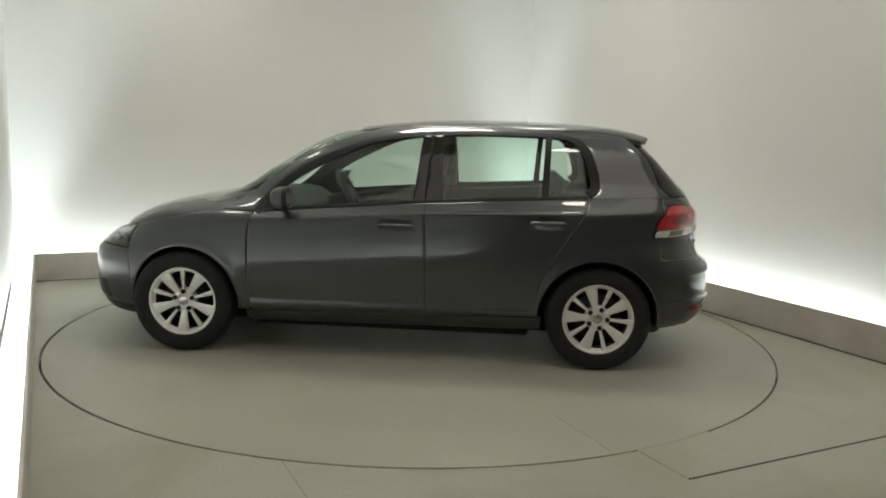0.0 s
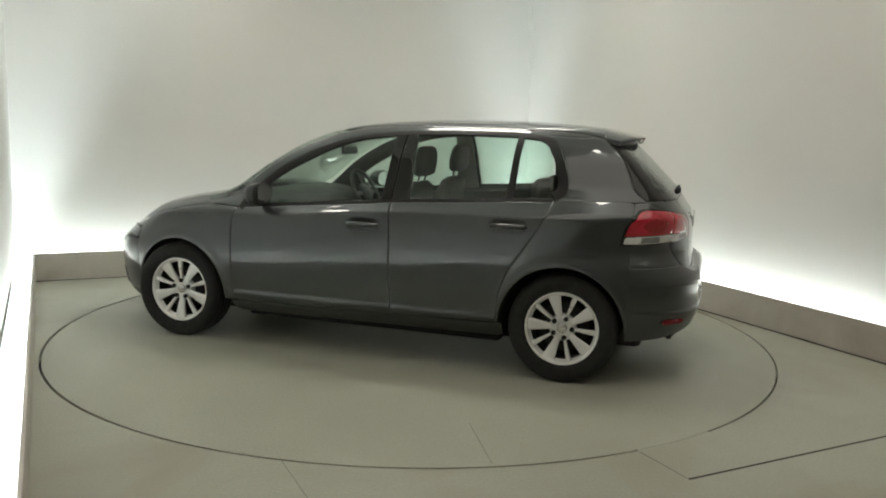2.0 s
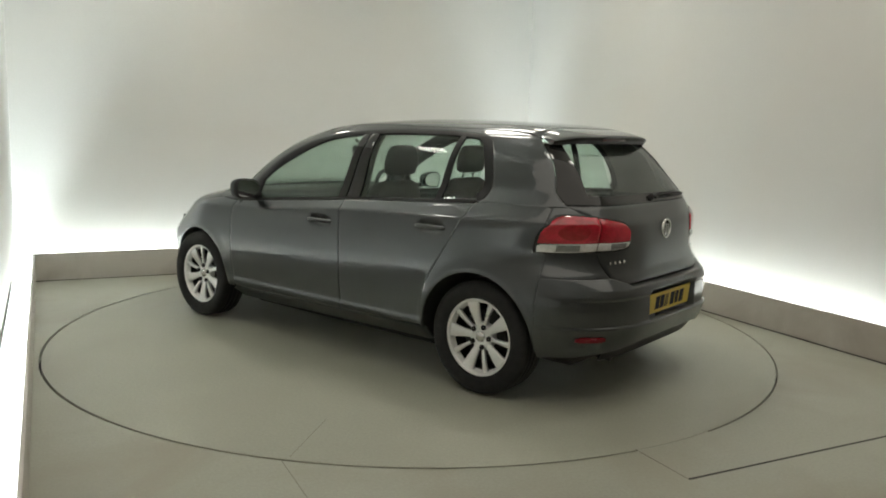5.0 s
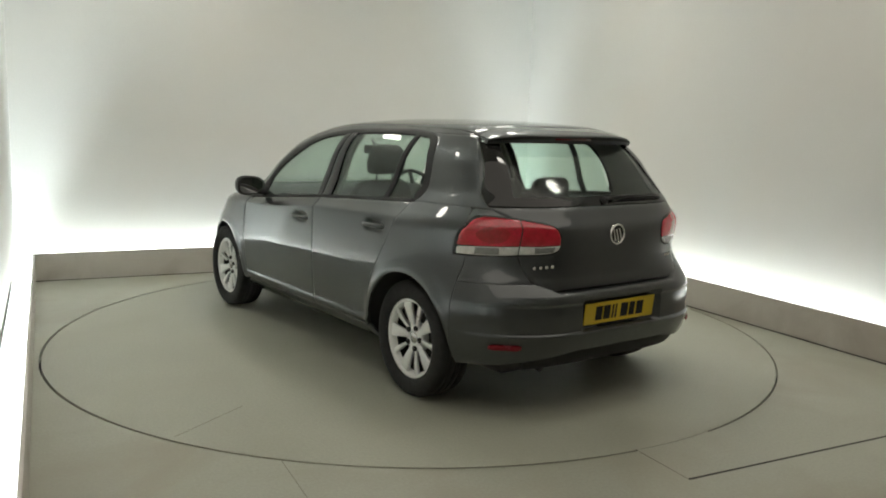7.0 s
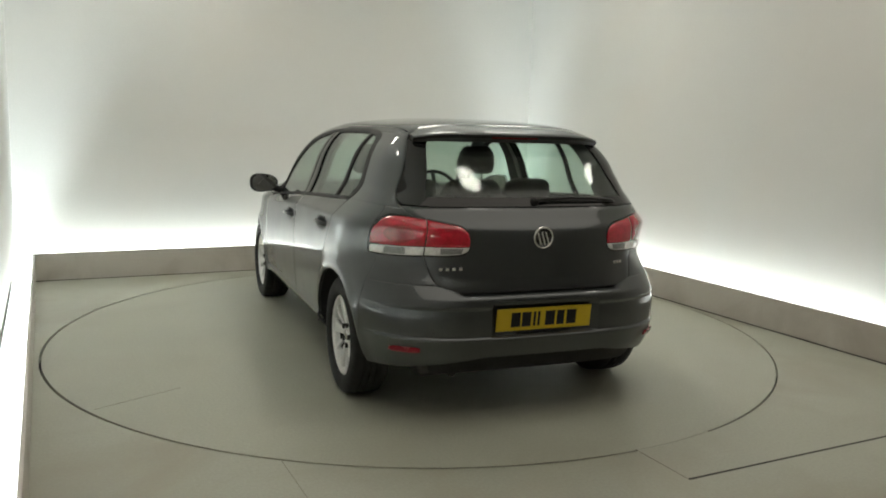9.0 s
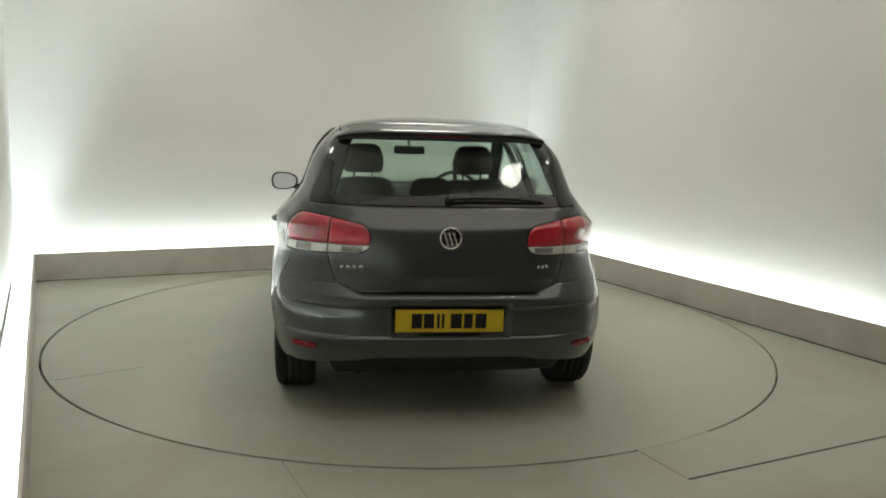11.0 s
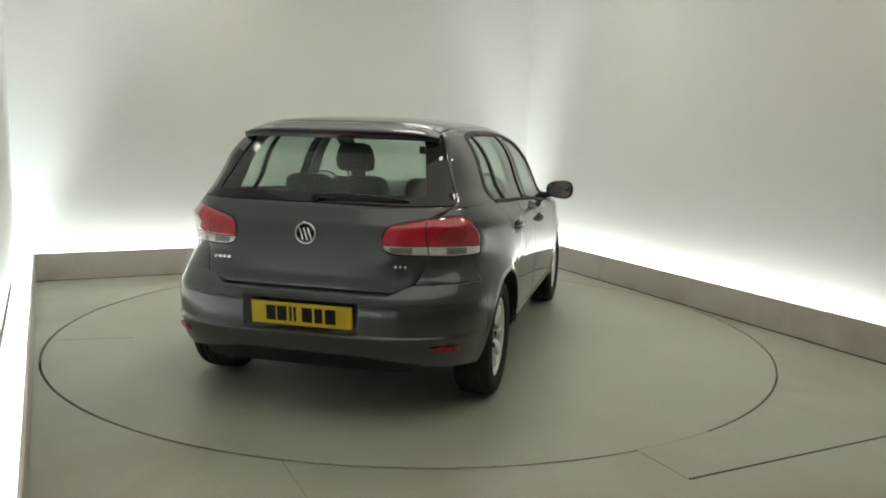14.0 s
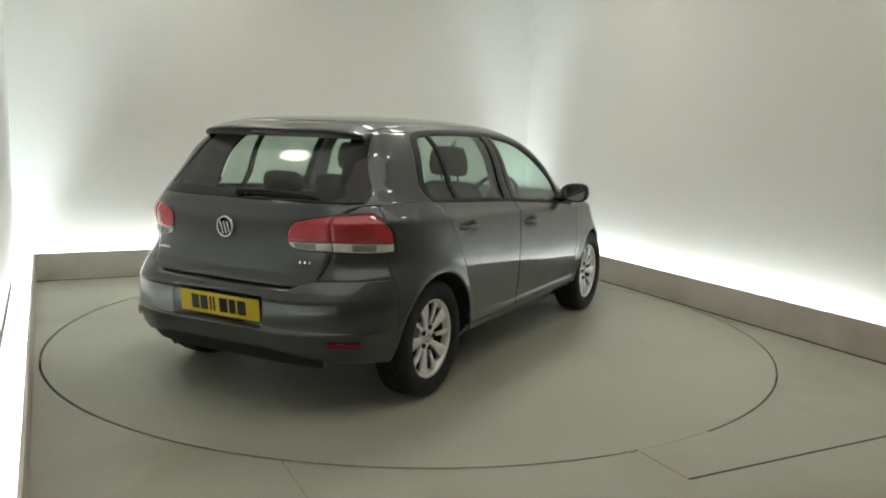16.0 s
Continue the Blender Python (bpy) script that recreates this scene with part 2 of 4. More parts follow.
def build_walls():
    t = 0.2
    ul, ur, vb = U0 - GAP, U1 + GAP, V1 + GAP
    slab("wall_back", ul - t, ur + t, vb, vb + t, -0.1, TOP, WALL, "off-white matt painted back wall lit from below", "wall")
    slab("wall_right", ur, ur + t, BAYR, vb, -0.1, TOP, WALL, "off-white matt painted side wall lit from below", "wall")
    slab("wall_left", ul - t, ul, BAYL, vb, -0.1, TOP, WALL, "white painted side wall beside the light slot", "wall")
    # added hall walls, never in view; their grey sets what the car mirrors
    slab("wall_hall_right", ur, ur + t, V0, BAYR, -0.1, TOP, UNLIT, "plain hall wall out of view, grey for its lack of light", "wall")
    slab("wall_hall_left", ul - t, ul, V0, BAYL, -0.1, TOP, UNLIT, "plain hall wall out of view, grey for its lack of light", "wall")
    slab("wall_front", ul - t, ur + t, V0 - t, V0, -0.1, TOP, UNLIT, "plain hall end wall out of view, grey for its lack of light", "wall")
    slab("ceiling", ul - t, ur + t, BAY, vb + t, TOP, TOP + 0.1, CEIL, "plain off-white ceiling of the bay", "ceiling")
    slab("ceiling_hall", ul - t, ur + t, V0 - t, BAY, TOP, TOP + 0.1, CEIL, "plain off-white ceiling of the hall", "ceiling")
    slab("kerb_back", U0 - 0.018, U1 + 0.018, V1, V1 + 0.018, -0.1, KERB, KERBM, "low grey-beige kerb board along the back wall", "kerb", 0.003)
    slab("kerb_right", U1, U1 + 0.018, BAY, V1 - 0.001, -0.1, KERB, KERBM, "low grey-beige kerb board along the side wall", "kerb", 0.003)
    slab("kerb_left", U0 - 0.018, U0, BAYL, V1 - 0.001, -0.1, KERB, KERBM, "low grey-beige kerb board beside a bright light slot", "kerb", 0.003)
    slab("slot_edge", ul + 0.004, ul + 0.011, BAYL, 1.4, 0.20, 0.243, JOINT, "dark edge of the light slot along the wall", "slot edge")
    slab("kerb_joint_right", U1 - 0.007, U1, BAY, V1 - 0.007, -0.003, 0.007, JOINT, "dark dirty joint at the foot of the kerb", "floor joint")
    slab("kerb_joint_back", U0, U1, V1 - 0.006, V1, -0.003, 0.005, JOINT, "dark dirty joint at the foot of the kerb", "floor joint")
    slab("wall_joint", -1.19, 0.40, vb - 0.003, vb, 1.275, 1.300, WALL, "faint painted-over joint in the back wall", "wall joint")
    z0, z1, near, far = 0.005, 0.03, 0.006, 0.09          # light strips low in the slots, against the walls
    slab("cove_light_back", ul + near, ur - near, vb - far, vb - near, z0, z1, COVEGLOW, "bright white light strip in the slot behind the kerb", "light strip")
    slab("cove_light_right", ur - far, ur - near, BAYR, vb - far - 0.006, z0, z1, COVEGLOW, "bright white light strip in the slot behind the kerb", "light strip")
    slab("cove_light_left", ul + near, ul + far, BAYL, vb - far - 0.006, z0, z1, COVEGLOW, "bright white light strip in the slot behind the kerb", "light strip")
    slab("slot_floor_back", ul, ur, V1 + 0.018, vb, -0.04, 0.003, WHITE, "white painted bottom of the light slot", "slot floor")
    slab("slot_floor_right", U1 + 0.018, ur, BAY, V1 + 0.017, -0.04, 0.003, WHITE, "white painted bottom of the light slot", "slot floor")
    slab("slot_floor_left", ul, U0 - 0.018, BAYL, V1 + 0.017, -0.04, 0.003, WHITE, "white painted bottom of the light slot", "slot floor")


def ceiling_lamp(x, y, r):
    ob = part("ceiling_lamp", lathe([(0.001, 0), (r + 0.02, 0), (r + 0.02, -0.06), (r, -0.06), (r - 0.005, -0.03), (0.001, -0.03)], 40), WHITE, None,
              "round white ceiling lamp with a bright diffuser", smooth=False)
    ob.data.transform(Matrix.Rotation(radians(90), 4, "X"))
    part("diffuser", moved(lathe([(0.001, 0.0), (r - 0.006, 0.0), (r - 0.006, 0.01), (0.001, 0.012)], 40), Matrix.Translation((0, 0, -0.045)) @ Matrix.Rotation(radians(90), 4, "X")), LAMPGLOW, ob, "glowing white diffuser")
    ob.location = (x, y, TOP)
    return tagged(ob, category="ceiling lamp", group="ceiling lamps")


def ceiling_fill(x, y, w, d):
    """A wide, dim panel over the hall, unseen: added glow for a bright ceiling."""
    ob = part("ceiling_fill", merged(box(0, d / 2 + 0.02, -0.02, w + 0.08, 0.04, 0.04), box(0, -d / 2 - 0.02, -0.02, w + 0.08, 0.04, 0.04),
                                   box(w / 2 + 0.02, 0, -0.02, 0.04, d, 0.04), box(-w / 2 - 0.02, 0, -0.02, 0.04, d, 0.04)), WHITE, None, "wide dim glowing panel with a white frame, standing in for a bright hall ceiling", smooth=False)
    part("diffuser", box(0, 0, -0.012, w, d, 0.012), PANELGLOW, ob, "softly glowing warm face of the added panel", smooth=False)
    ob.matrix_basis = ROOM @ pose(x, y, TOP)
    return tagged(ob, category="ceiling lamp")


build_floor()
build_walls()
# the last lamp is an unseen extra that brightens the back and right walls
for x, y, r in ((1.1, -1.6, 0.17), (-2.0, -0.55, 0.18), (2.5, -0.75, 0.16), (-1.9, 1.5, 0.19), (0.1, 0.1, 0.46), (1.1, 1.25, 0.26)):
    ceiling_lamp(x, y, r)
# added glow out of view, brightens the car's pillars and shoulders
ceiling_fill(0.0, -3.2, 4.9, 2.3)


# ---- the turntable ----
def build_turntable():
    r, n = RADIUS - 0.013, 256
    vs = [(0, 0, 0)] + [(r * math.cos(2 * math.pi * i / n), r * math.sin(2 * math.pi * i / n), 0) for i in range(n)]
    vs += [(x, y, -0.05) for x, y, _ in vs[1:]]
    fs = [(0, 1 + i, 1 + (i + 1) % n) for i in range(n)] + [(1 + i, 1 + n + i, 1 + n + (i + 1) % n, 1 + (i + 1) % n) for i in range(n)]
    top = part("turntable", (vs, fs), DISC, None, "round grey-beige painted turntable flush with the floor", smooth=False)
    tagged(top, category="turntable")
    seam = part("seam", box(2.15, 0, 0.0005, 0.48, 0.003, 0.0014), FAINT, top, "faint worn seam", smooth=False)
    seam.rotation_euler = (0, 0, radians(-67.9))
    return top


turntable = build_turntable()


# ---- the car: x forward, y to its left, z up, from the middle of the wheelbase ----
def smooth_table(tab):
    xs, ys, n = [a for a, _ in tab], [b for _, b in tab], len(tab)
    h = [xs[i + 1] - xs[i] for i in range(n - 1)]
    d = [(ys[i + 1] - ys[i]) / h[i] for i in range(n - 1)]
    m = [d[0]] + [0] * (n - 2) + [d[-1]]
    for i in range(1, n - 1):
        if d[i - 1] * d[i] > 0:
            w1, w2 = 2 * h[i] + h[i - 1], h[i] + 2 * h[i - 1]
            m[i] = (w1 + w2) / (w1 / d[i - 1] + w2 / d[i])
    def f(x):
        x = min(max(x, xs[0]), xs[-1])
        i = 0
        while i < n - 2 and x > xs[i + 1]:
            i += 1
        t = (x - xs[i]) / h[i]
        t2, t3 = t * t, t * t * t
        return (2 * t3 - 3 * t2 + 1) * ys[i] + (t3 - 2 * t2 + t) * h[i] * m[i] + (3 * t2 - 2 * t3) * ys[i + 1] + (t3 - t2) * h[i] * m[i + 1]
    return f


half = smooth_table([(.16, .755), (.22, .802), (.27, .838), (.30, .853), (.36, .870), (.45, .882), (.55, .8885), (.64, .8895), (.74, .887), (.84, .8825), (.905, .8775), (.931, .8745), (.940, .8670), (.975, .832), (1.0, .811), (1.1, .767), (1.2, .732), (1.258, .709), (1.3, .686), (1.34, .660), (1.384, .618), (1.40, .600), (1.42, .572), (1.442, .535), (1.459, .475), (1.4745, .38), (1.488, .25), (1.497, .0)])
tail = smooth_table([(.16, -1.78), (.20, -1.86), (.30, -1.945), (.36, -1.970), (.45, -1.985), (.55, -1.982), (.64, -1.970), (.69, -1.962), (.72, -1.955), (.8, -1.955), (.9, -1.948), (.95, -1.935), (1.0, -1.90), (1.05, -1.866), (1.25, -1.673), (1.36, -1.554), (1.40, -1.524), (1.425, -1.50), (1.456, -1.42), (1.486, -1.08), (1.497, -.6)])
ledge = smooth_table([(.20, .01), (.30, .035), (.36, .042), (.45, .050), (.60, .054), (.635, .050), (.66, .022), (.69, .0)])
taper = smooth_table([(1.02, 0), (1.12, 1)])
nose = smooth_table([(.16, 2.03), (.25, 2.085), (.4, 2.10), (.52, 2.108), (.59, 2.095), (.625, 2.055), (.68, 1.985), (.73, 1.905), (.78, 1.83), (.85, 1.70), (.905, 1.535), (.94, 1.36), (.957, 1.24), (.985, 1.12), (1.174, .775), (1.362, .455), (1.415, .305), (1.457, .07), (1.488, -.32), (1.497, -.6)])
mid_f = smooth_table([(.16, .9), (.88, .9), (.93, .7), (1.0, .25), (1.2, .0), (1.4, -.35), (1.497, -.6)])
mid_r = smooth_table([(.16, -.9), (.9, -.9), (1.2, -.8), (1.4, -.7), (1.497, -.6)])
pow_f = smooth_table([(.16, 2.8), (.7, 2.8), (.9, 3.0), (.96, 3.4), (1.0, 4.2), (1.1, 5.8), (1.2, 6.5), (1.4, 5.0), (1.497, 2.5)])
pow_r = smooth_table([(.16, 4.6), (.55, 4.6), (.66, 3.9), (.8, 3.0), (.9, 3.2), (1.0, 3.8), (1.07, 4.4), (1.213, 5.4), (1.352, 7.4), (1.42, 7.4), (1.497, 4.0)])
rise = smooth_table([(-1.6, .030), (-.72, .012), (-.22, -.005), (.12, -.03), (.64, -.07), (1.1, -.075)])
rise_w = smooth_table([(.55, 0), (.8, 1), (1.05, 1), (1.36, 0)])
AF, AR = (1.275, 0.315, 0.352), (-1.28, 0.315, 0.362)       # wheel arches: centre and radius


GRIPS = ((-0.055, 0.845), (-0.962, 0.892))                    # door handles


def width(x, z):
    """Half the body's width at x, z."""
    zz = z - rise(x) * rise_w(z)
    b = half(zz) * (1 - 0.045 * taper(z) * min(max((-0.1 - x) / 1.2, 0), 1))
    c, e, n = None, None, 2
    if x > mid_f(z):
        c, e, n = mid_f(z), nose(z), pow_f(z)
    elif x < mid_r(z):
        c, e, n = mid_r(z), tail(z), pow_r(z)
    if c is not None:
        u = (x - c) / (e - c)
        if u >= 1:
            return 0.0
        b *= (1 - u ** n) ** (1 / n)
    return b


def pressed(x, z):
    """Pressings of the side: arch lips and the low door crease."""
    d = 0.0
    for cx, cz, r in (AF, AR):
        q = math.hypot(x - cx, z - cz) - r
        if q > -0.05:
            d += 0.010 * math.exp(-((q - 0.012) / 0.030) ** 2)
    if -0.95 < x < 0.9 and z < 0.6:
        q = z - (0.338 + 0.004 * (0.83 - x))
        d += 0.011 * math.exp(-(q / (0.016 if q > 0 else 0.045)) ** 2)
    for hx, hz in GRIPS:
        if abs(x - hx) < 0.13 and abs(z - hz) < 0.07:
            d -= 0.030 * math.exp(-((x - hx) / 0.080) ** 4 - ((z - hz - 0.002) / 0.026) ** 4)
    return d


def side(x, z, s, off=0.0):
    w = width(x, z)
    return Vector((x, s * (w + (pressed(x, z) if w > 0.3 else 0) + off), z))


def rear(y, z, off=0.0, out=0.0):
    b, n = half(z - 0.03 * rise_w(z)) * (1 - 0.045 * taper(z)), pow_r(z)
    v = min(abs(y) / max(b, 1e-6), 1)
    return Vector((mid_r(z) - (mid_r(z) - tail(z) + out) * (1 - v ** n) ** (1 / n) - off, y, z))


def front(y, z, off=0.0):
    b, n = half(z), pow_f(z)
    v = min(abs(y) / max(b, 1e-6), 1)
    return Vector((mid_f(z) + (nose(z) - mid_f(z)) * (1 - v ** n) ** (1 / n) + off, y, z))


def top(x, y, off=0.0):
    a, b = 0.72, 1.497
    for _ in range(26):
        m = (a + b) / 2
        if width(x, m) > abs(y):
            a = m
        else:
            b = m
    return Vector((x, y, a + off))


def side_grid(A, B, nu, nv, s, off=0.0, gap=0.0025):
    fa, fb = poly(A), poly(B)
    la = (fa.length + fb.length) / 2
    lb = (fa(0.5) - fb(0.5)).length
    P = []
    for u in steps(nu, la, gap):
        a, b = fa(u), fb(u)
        row = []
        for v in steps(nv, max(lb, 0.02), gap):
            q = a.lerp(b, v)
            row.append(side(q.x, q.y, s, off))
        P.append(row)
    return P


def rear_grid(zs, ya, yb, nu, nv, off=0.0, gap=0.0025):
    """Patch of the rear between the lines ya(z) and yb(z)."""
    P = []
    for u in steps(nu, abs(zs[1] - zs[0]), gap):
        z = zs[0] + (zs[1] - zs[0]) * u
        P.append([rear(ya(z) + (yb(z) - ya(z)) * v, z, off) for v in steps(nv, max(abs(yb(z) - ya(z)), 0.02), gap)])
    return P


# feature lines of the side, as (x, z)
DLO_TOP = curve([(0.834, 0.902), (0.785, 0.992), (0.610, 1.144), (0.403, 1.258), (0.198, 1.340), (-0.008, 1.385), (-0.248, 1.410), (-0.53, 1.421), (-0.88, 1.420), (-1.075, 1.407)])
DLO_REAR = curve([(-1.075, 1.407), (-1.15, 1.387), (-1.188, 1.352), (-1.235, 1.262), (-1.266, 1.146), (-1.258, 1.080), (-1.215, 1.045)])
PILLAR = curve([(1.03, 0.909), (0.955, 0.953), (0.86, 1.02), (0.70, 1.155), (0.49, 1.280), (0.28, 1.368), (0.17, 1.400)])
DOOR_F = curve([(0.832, 0.898), (0.858, 0.80), (0.863, 0.674), (0.860, 0.463), (0.843, 0.290)])
DOOR_B = curve([(-0.218, 0.986), (-0.232, 0.80), (-0.238, 0.60), (-0.242, 0.305)])
DOOR_R = curve([(-1.205, 1.043), (-1.177, 0.957), (-1.094, 0.815), (-0.975, 0.630), (-0.925, 0.50), (-0.912, 0.40), (-0.912, 0.322)])
hatch_y = smooth_table([(.645, .42), (.655, .475), (.675, .52), (.72, .555), (.80, .580), (.83, .590), (.98, .577), (1.0, .600), (1.03, .650), (1.069, .674), (1.213, .622), (1.352, .565), (1.4015, .530), (1.425, .50)])
HATCH = [Vector((rear(hatch_y(z), z).x, z, 0)) for z in [1.4015 - 0.01175 * i for i in range(31)]]
HATCH_LOW = [Vector((rear(hatch_y(z), z).x, z, 0)) for z in [1.049 - 0.0119 * i for i in range(31)]]


def build_car():
    car = tagged(new("car"), "dark grey metallic five-door hatchback on alloy wheels", "car")

    for s in (1, -1):
        # doors
        door = part("front_door", sheet(side_grid(DOOR_F, DOOR_B, 64, 70, s), 0.012), PAINT, car)
        door2 = part("rear_door", sheet(side_grid(DOOR_B, DOOR_R, 64, 70, s), 0.012), PAINT, car)
        P = side_grid([(0.885, 0.215), (0.86, 0.20), (-0.90, 0.222), (-0.945, 0.235)], [(0.885, 0.27), (0.855, 0.288), (-0.905, 0.318), (-0.945, 0.32)], 40, 8, s)
        for row in P:
            z0, z1 = row[0].z, row[-1].z
            for p in row:
                p.y -= s * 0.022 * ((z1 - p.z) / (z1 - z0)) ** 1.3
        part("sill", sheet(P, 0.012), PAINT, car)
        # front wing, round the arch
        outer = [(0.868, 0.288)] + [(p.x, p.y) for p in reversed(DOOR_F)] + [(0.86, 0.9), (1.035, 0.908), (1.25, 0.872), (1.45, 0.832), (1.62, 0.785), (1.66, 0.70), (1.655, 0.60), (1.645, 0.45), (1.625, 0.31)]
        corner = sheet(side_grid([(1.30, 0.855), (1.15, 0.885), (1.035, 0.902), (0.97, 0.925)], [(1.30, 0.915), (1.16, 0.953), (1.08, 0.965), (0.97, 0.962)], 16, 8, s, -0.004, 0.0), 0.02, drop=0)
        part("front_wing", merged(corner, sheet(side_grid([(2 * AF[0] - x, z) for x, z in arc(*AF, -4, 181, 40)], outer, 60, 10, s, gap=0.0015), 0.012)), PAINT, car)
        # rear quarter: pillar, panel over the arch, corner
        q1 = sheet(side_grid(DLO_REAR, HATCH, 24, 20, s, gap=0.001), 0.012, drop=0.001)
        outer = [(-0.918, 0.322)] + [(p.x, p.y) for p in reversed(DOOR_R)] + [(-1.30, 1.049), (-1.645, 1.049), (-1.648, 0.90), (-1.648, 0.67), (-1.648, 0.45), (-1.645, 0.30)]
        q2 = sheet(side_grid(arc(*AR, 0, 182, 40), outer, 70, 14, s, gap=0.0005), 0.012, drop=0.0005)
        q3 = sheet(side_grid([(-1.647, 0.690), (-1.647, 1.048)], [*[(p.x, p.y) for p in reversed(HATCH_LOW)]], 18, 16, s, gap=0.0015), 0.012, drop=0.001)
        part("rear_quarter", merged(q1, q2, q3), PAINT, car)
        # screen pillar and roof side
        up = [(p.x, p.y) for p in PILLAR] + [(x, top(x, 0.53).z) for x in [0.1 - 0.1 * i for i in range(16)]] + [(-1.438, top(-1.438, 0.53).z)]
        low = [(p.x, p.y) for p in DLO_TOP]
        part("roof_side", sheet(side_grid(low, up, 60, 8, s, gap=0.001), 0.012, drop=0.001), PAINT, car)
        # side windows with their black surround
        belt = lambda x: 0.986 + (x + 0.218) * ((0.898 - 0.986) / 1.05 if x > -0.218 else (1.043 - 0.986) / -0.987)
        def dlo_top(x):
            pts = DLO_TOP + DLO_REAR[1:]
            best = 9
            for a, b in zip(pts, pts[1:]):
                if (a.x - x) * (b.x - x) <= 0 and abs(a.x - b.x) > 1e-9:
                    best = a.y + (b.y - a.y) * (x - a.x) / (b.x - a.x)
                    break
            return best
        def pane(x0, x1, lean0, lean1, inset_top=0.022, inset_low=0.012, n=20, off=-0.006):
            lo, hi = [], []
            for i in range(n + 1):
                x = x0 + (x1 - x0) * i / n
                lo.append((x, belt(x) + inset_low))
                xt = x + lean0 + (lean1 - lean0) * i / n
                hi.append((xt, max(dlo_top(xt) - inset_top, belt(x) + inset_low + 0.012)))
            return sheet(side_grid(lo, hi, n, 14, s, off, gap=0.0), 0.004, drop=0.0)
        part("window_pane", pane(0.70, -0.165, -0.04, -0.03), GLASS, door, "tinted glass pane")
        part("window_pane", pane(-0.305, -0.925, 0.02, -0.02), GLASS, door2, "tinted glass pane")
        part("quarter_pane", pane(-0.955, -1.195, -0.015, 0.05, inset_top=0.03, n=10), GLASS, door2, "small tinted glass pane")
        # black frame: window base strip, b pillar covers, divider, mirror corner
        strip = lambda A, B, n, off=0.002: sheet(side_grid(A, B, n, 3, s, off, gap=0.0), 0.014, drop=0.001)
        part("window_trim", strip([(0.83 - 2.03 * i / 20, belt(0.83 - 2.03 * i / 20) + 0.001) for i in range(21)], [(0.815 - 2.01 * i / 20, belt(0.83 - 2.03 * i / 20) + 0.017) for i in range(21)], 30), BLACK, car)
        edge = [(p.x, p.y) for p in DLO_TOP + DLO_REAR[1:]]
        inner = []
        for i, (x, z) in enumerate(edge):
            a, b = edge[max(i - 1, 0)], edge[min(i + 1, len(edge) - 1)]
            d = Vector((b[0] - a[0], b[1] - a[1])).normalized()
            w = 0.024 + 0.024 * min(max((x - 0.05) / 0.35, 0), 1) + (0.03 * min(max((-1.08 - x) / 0.1, 0), 1))
            inner.append((x - d.y * w, z + d.x * w))
        part("window_frame", strip(edge, inner, 90), BLACK, car)
        part("pillar_cover", strip([(-0.145, belt(-0.145) + 0.01), (-0.185, dlo_top(-0.185) - 0.02)], [(-0.212, belt(-0.212) + 0.01), (-0.240, dlo_top(-0.24) - 0.02)], 12), GLOSS, car)
        part("pillar_cover", strip([(-0.222, belt(-0.222) + 0.01), (-0.250, dlo_top(-0.25) - 0.02)], [(-0.33, belt(-0.33) + 0.01), (-0.31, dlo_top(-0.31) - 0.02)], 12), GLOSS, car)
        part("window_divider", strip([(-0.918, belt(-0.918) + 0.01), (-0.938, dlo_top(-0.938) - 0.015)], [(-0.962, belt(-0.962) + 0.01), (-0.975, dlo_top(-0.975) - 0.015)], 12), BLACK, car)
        part("mirror_corner", strip([(0.815, belt(0.815) + 0.012), (0.80, 0.965)], [(0.66, belt(0.66) + 0.012), (0.655, 1.10)], 10), BLACK, car)
        # inner door trim
        trim = side_grid([(0.84, 0.25), (0.84, 0.88)], [(-0.86, 0.30), (-1.20, 1.03)], 8, 24, s, -0.055, 0.0)
        part("door_trim", sheet(trim, 0.02, drop=0), PLASTIC, car)
        # wheel well
        for cx, cz, r in (AF, AR):
            prof = [(cx + (r + 0.004) * math.cos(radians(a)), cz + (r + 0.004) * math.sin(radians(a))) for a in range(-8, 189, 7)]
            P = [[Vector((x, s * (min(width(x, max(z, .17)), .885) - 0.005 if k == 0 else 0.52), z)) for k in range(2)] for x, z in prof]
            vs = [p for row in P for p in row]
            fs = [(2 * i, 2 * i + 1, 2 * i + 3, 2 * i + 2) for i in range(len(prof) - 1)]
            n0 = len(vs)
            vs += [Vector((cx, s * 0.52, 0.2))]
            fs += [(2 * i + 1, n0, 2 * i + 3) for i in range(len(prof) - 1)]
            part("wheel_well", (vs, fs), UNDER, car)

    # roof, bonnet, screens
    edge_y = lambda x: 0.5285
    P = [[top(x, (2 * f - 1) * edge_y(x)) for f in steps(30, 1.0, 0.002)] for x in [0.235 + (-1.44 - 0.235) * u for u in steps(40, 1.67)]]
    part("roof", sheet(P, 0.012, (0, 0, 0.7)), PAINT, car)
    wing_top = smooth_table([(0.9, 0.930), (1.035, 0.908), (1.25, 0.872), (1.45, 0.832), (1.62, 0.785), (1.80, 0.72), (2.0, 0.60)])
    P = []
    for u in steps(30, 0.9):
        row = []
        for f in steps(30, 1.4, 0.0012, 0.003):
            f = 2 * f - 1
            x = 1.175 + (1.84 - 1.175) * u - 0.10 * u * f * f - (0.02 * f * f + 0.105 * f ** 6) * (1 - u)
            w = max(width(x, wing_top(x)), 0.05)
            row.append(top(x, f * w))
        P.append(row)
    part("bonnet", sheet(P, 0.012), PAINT, car)
    scut = smooth_table([(p.y, p.x) for p in PILLAR])
    P = []
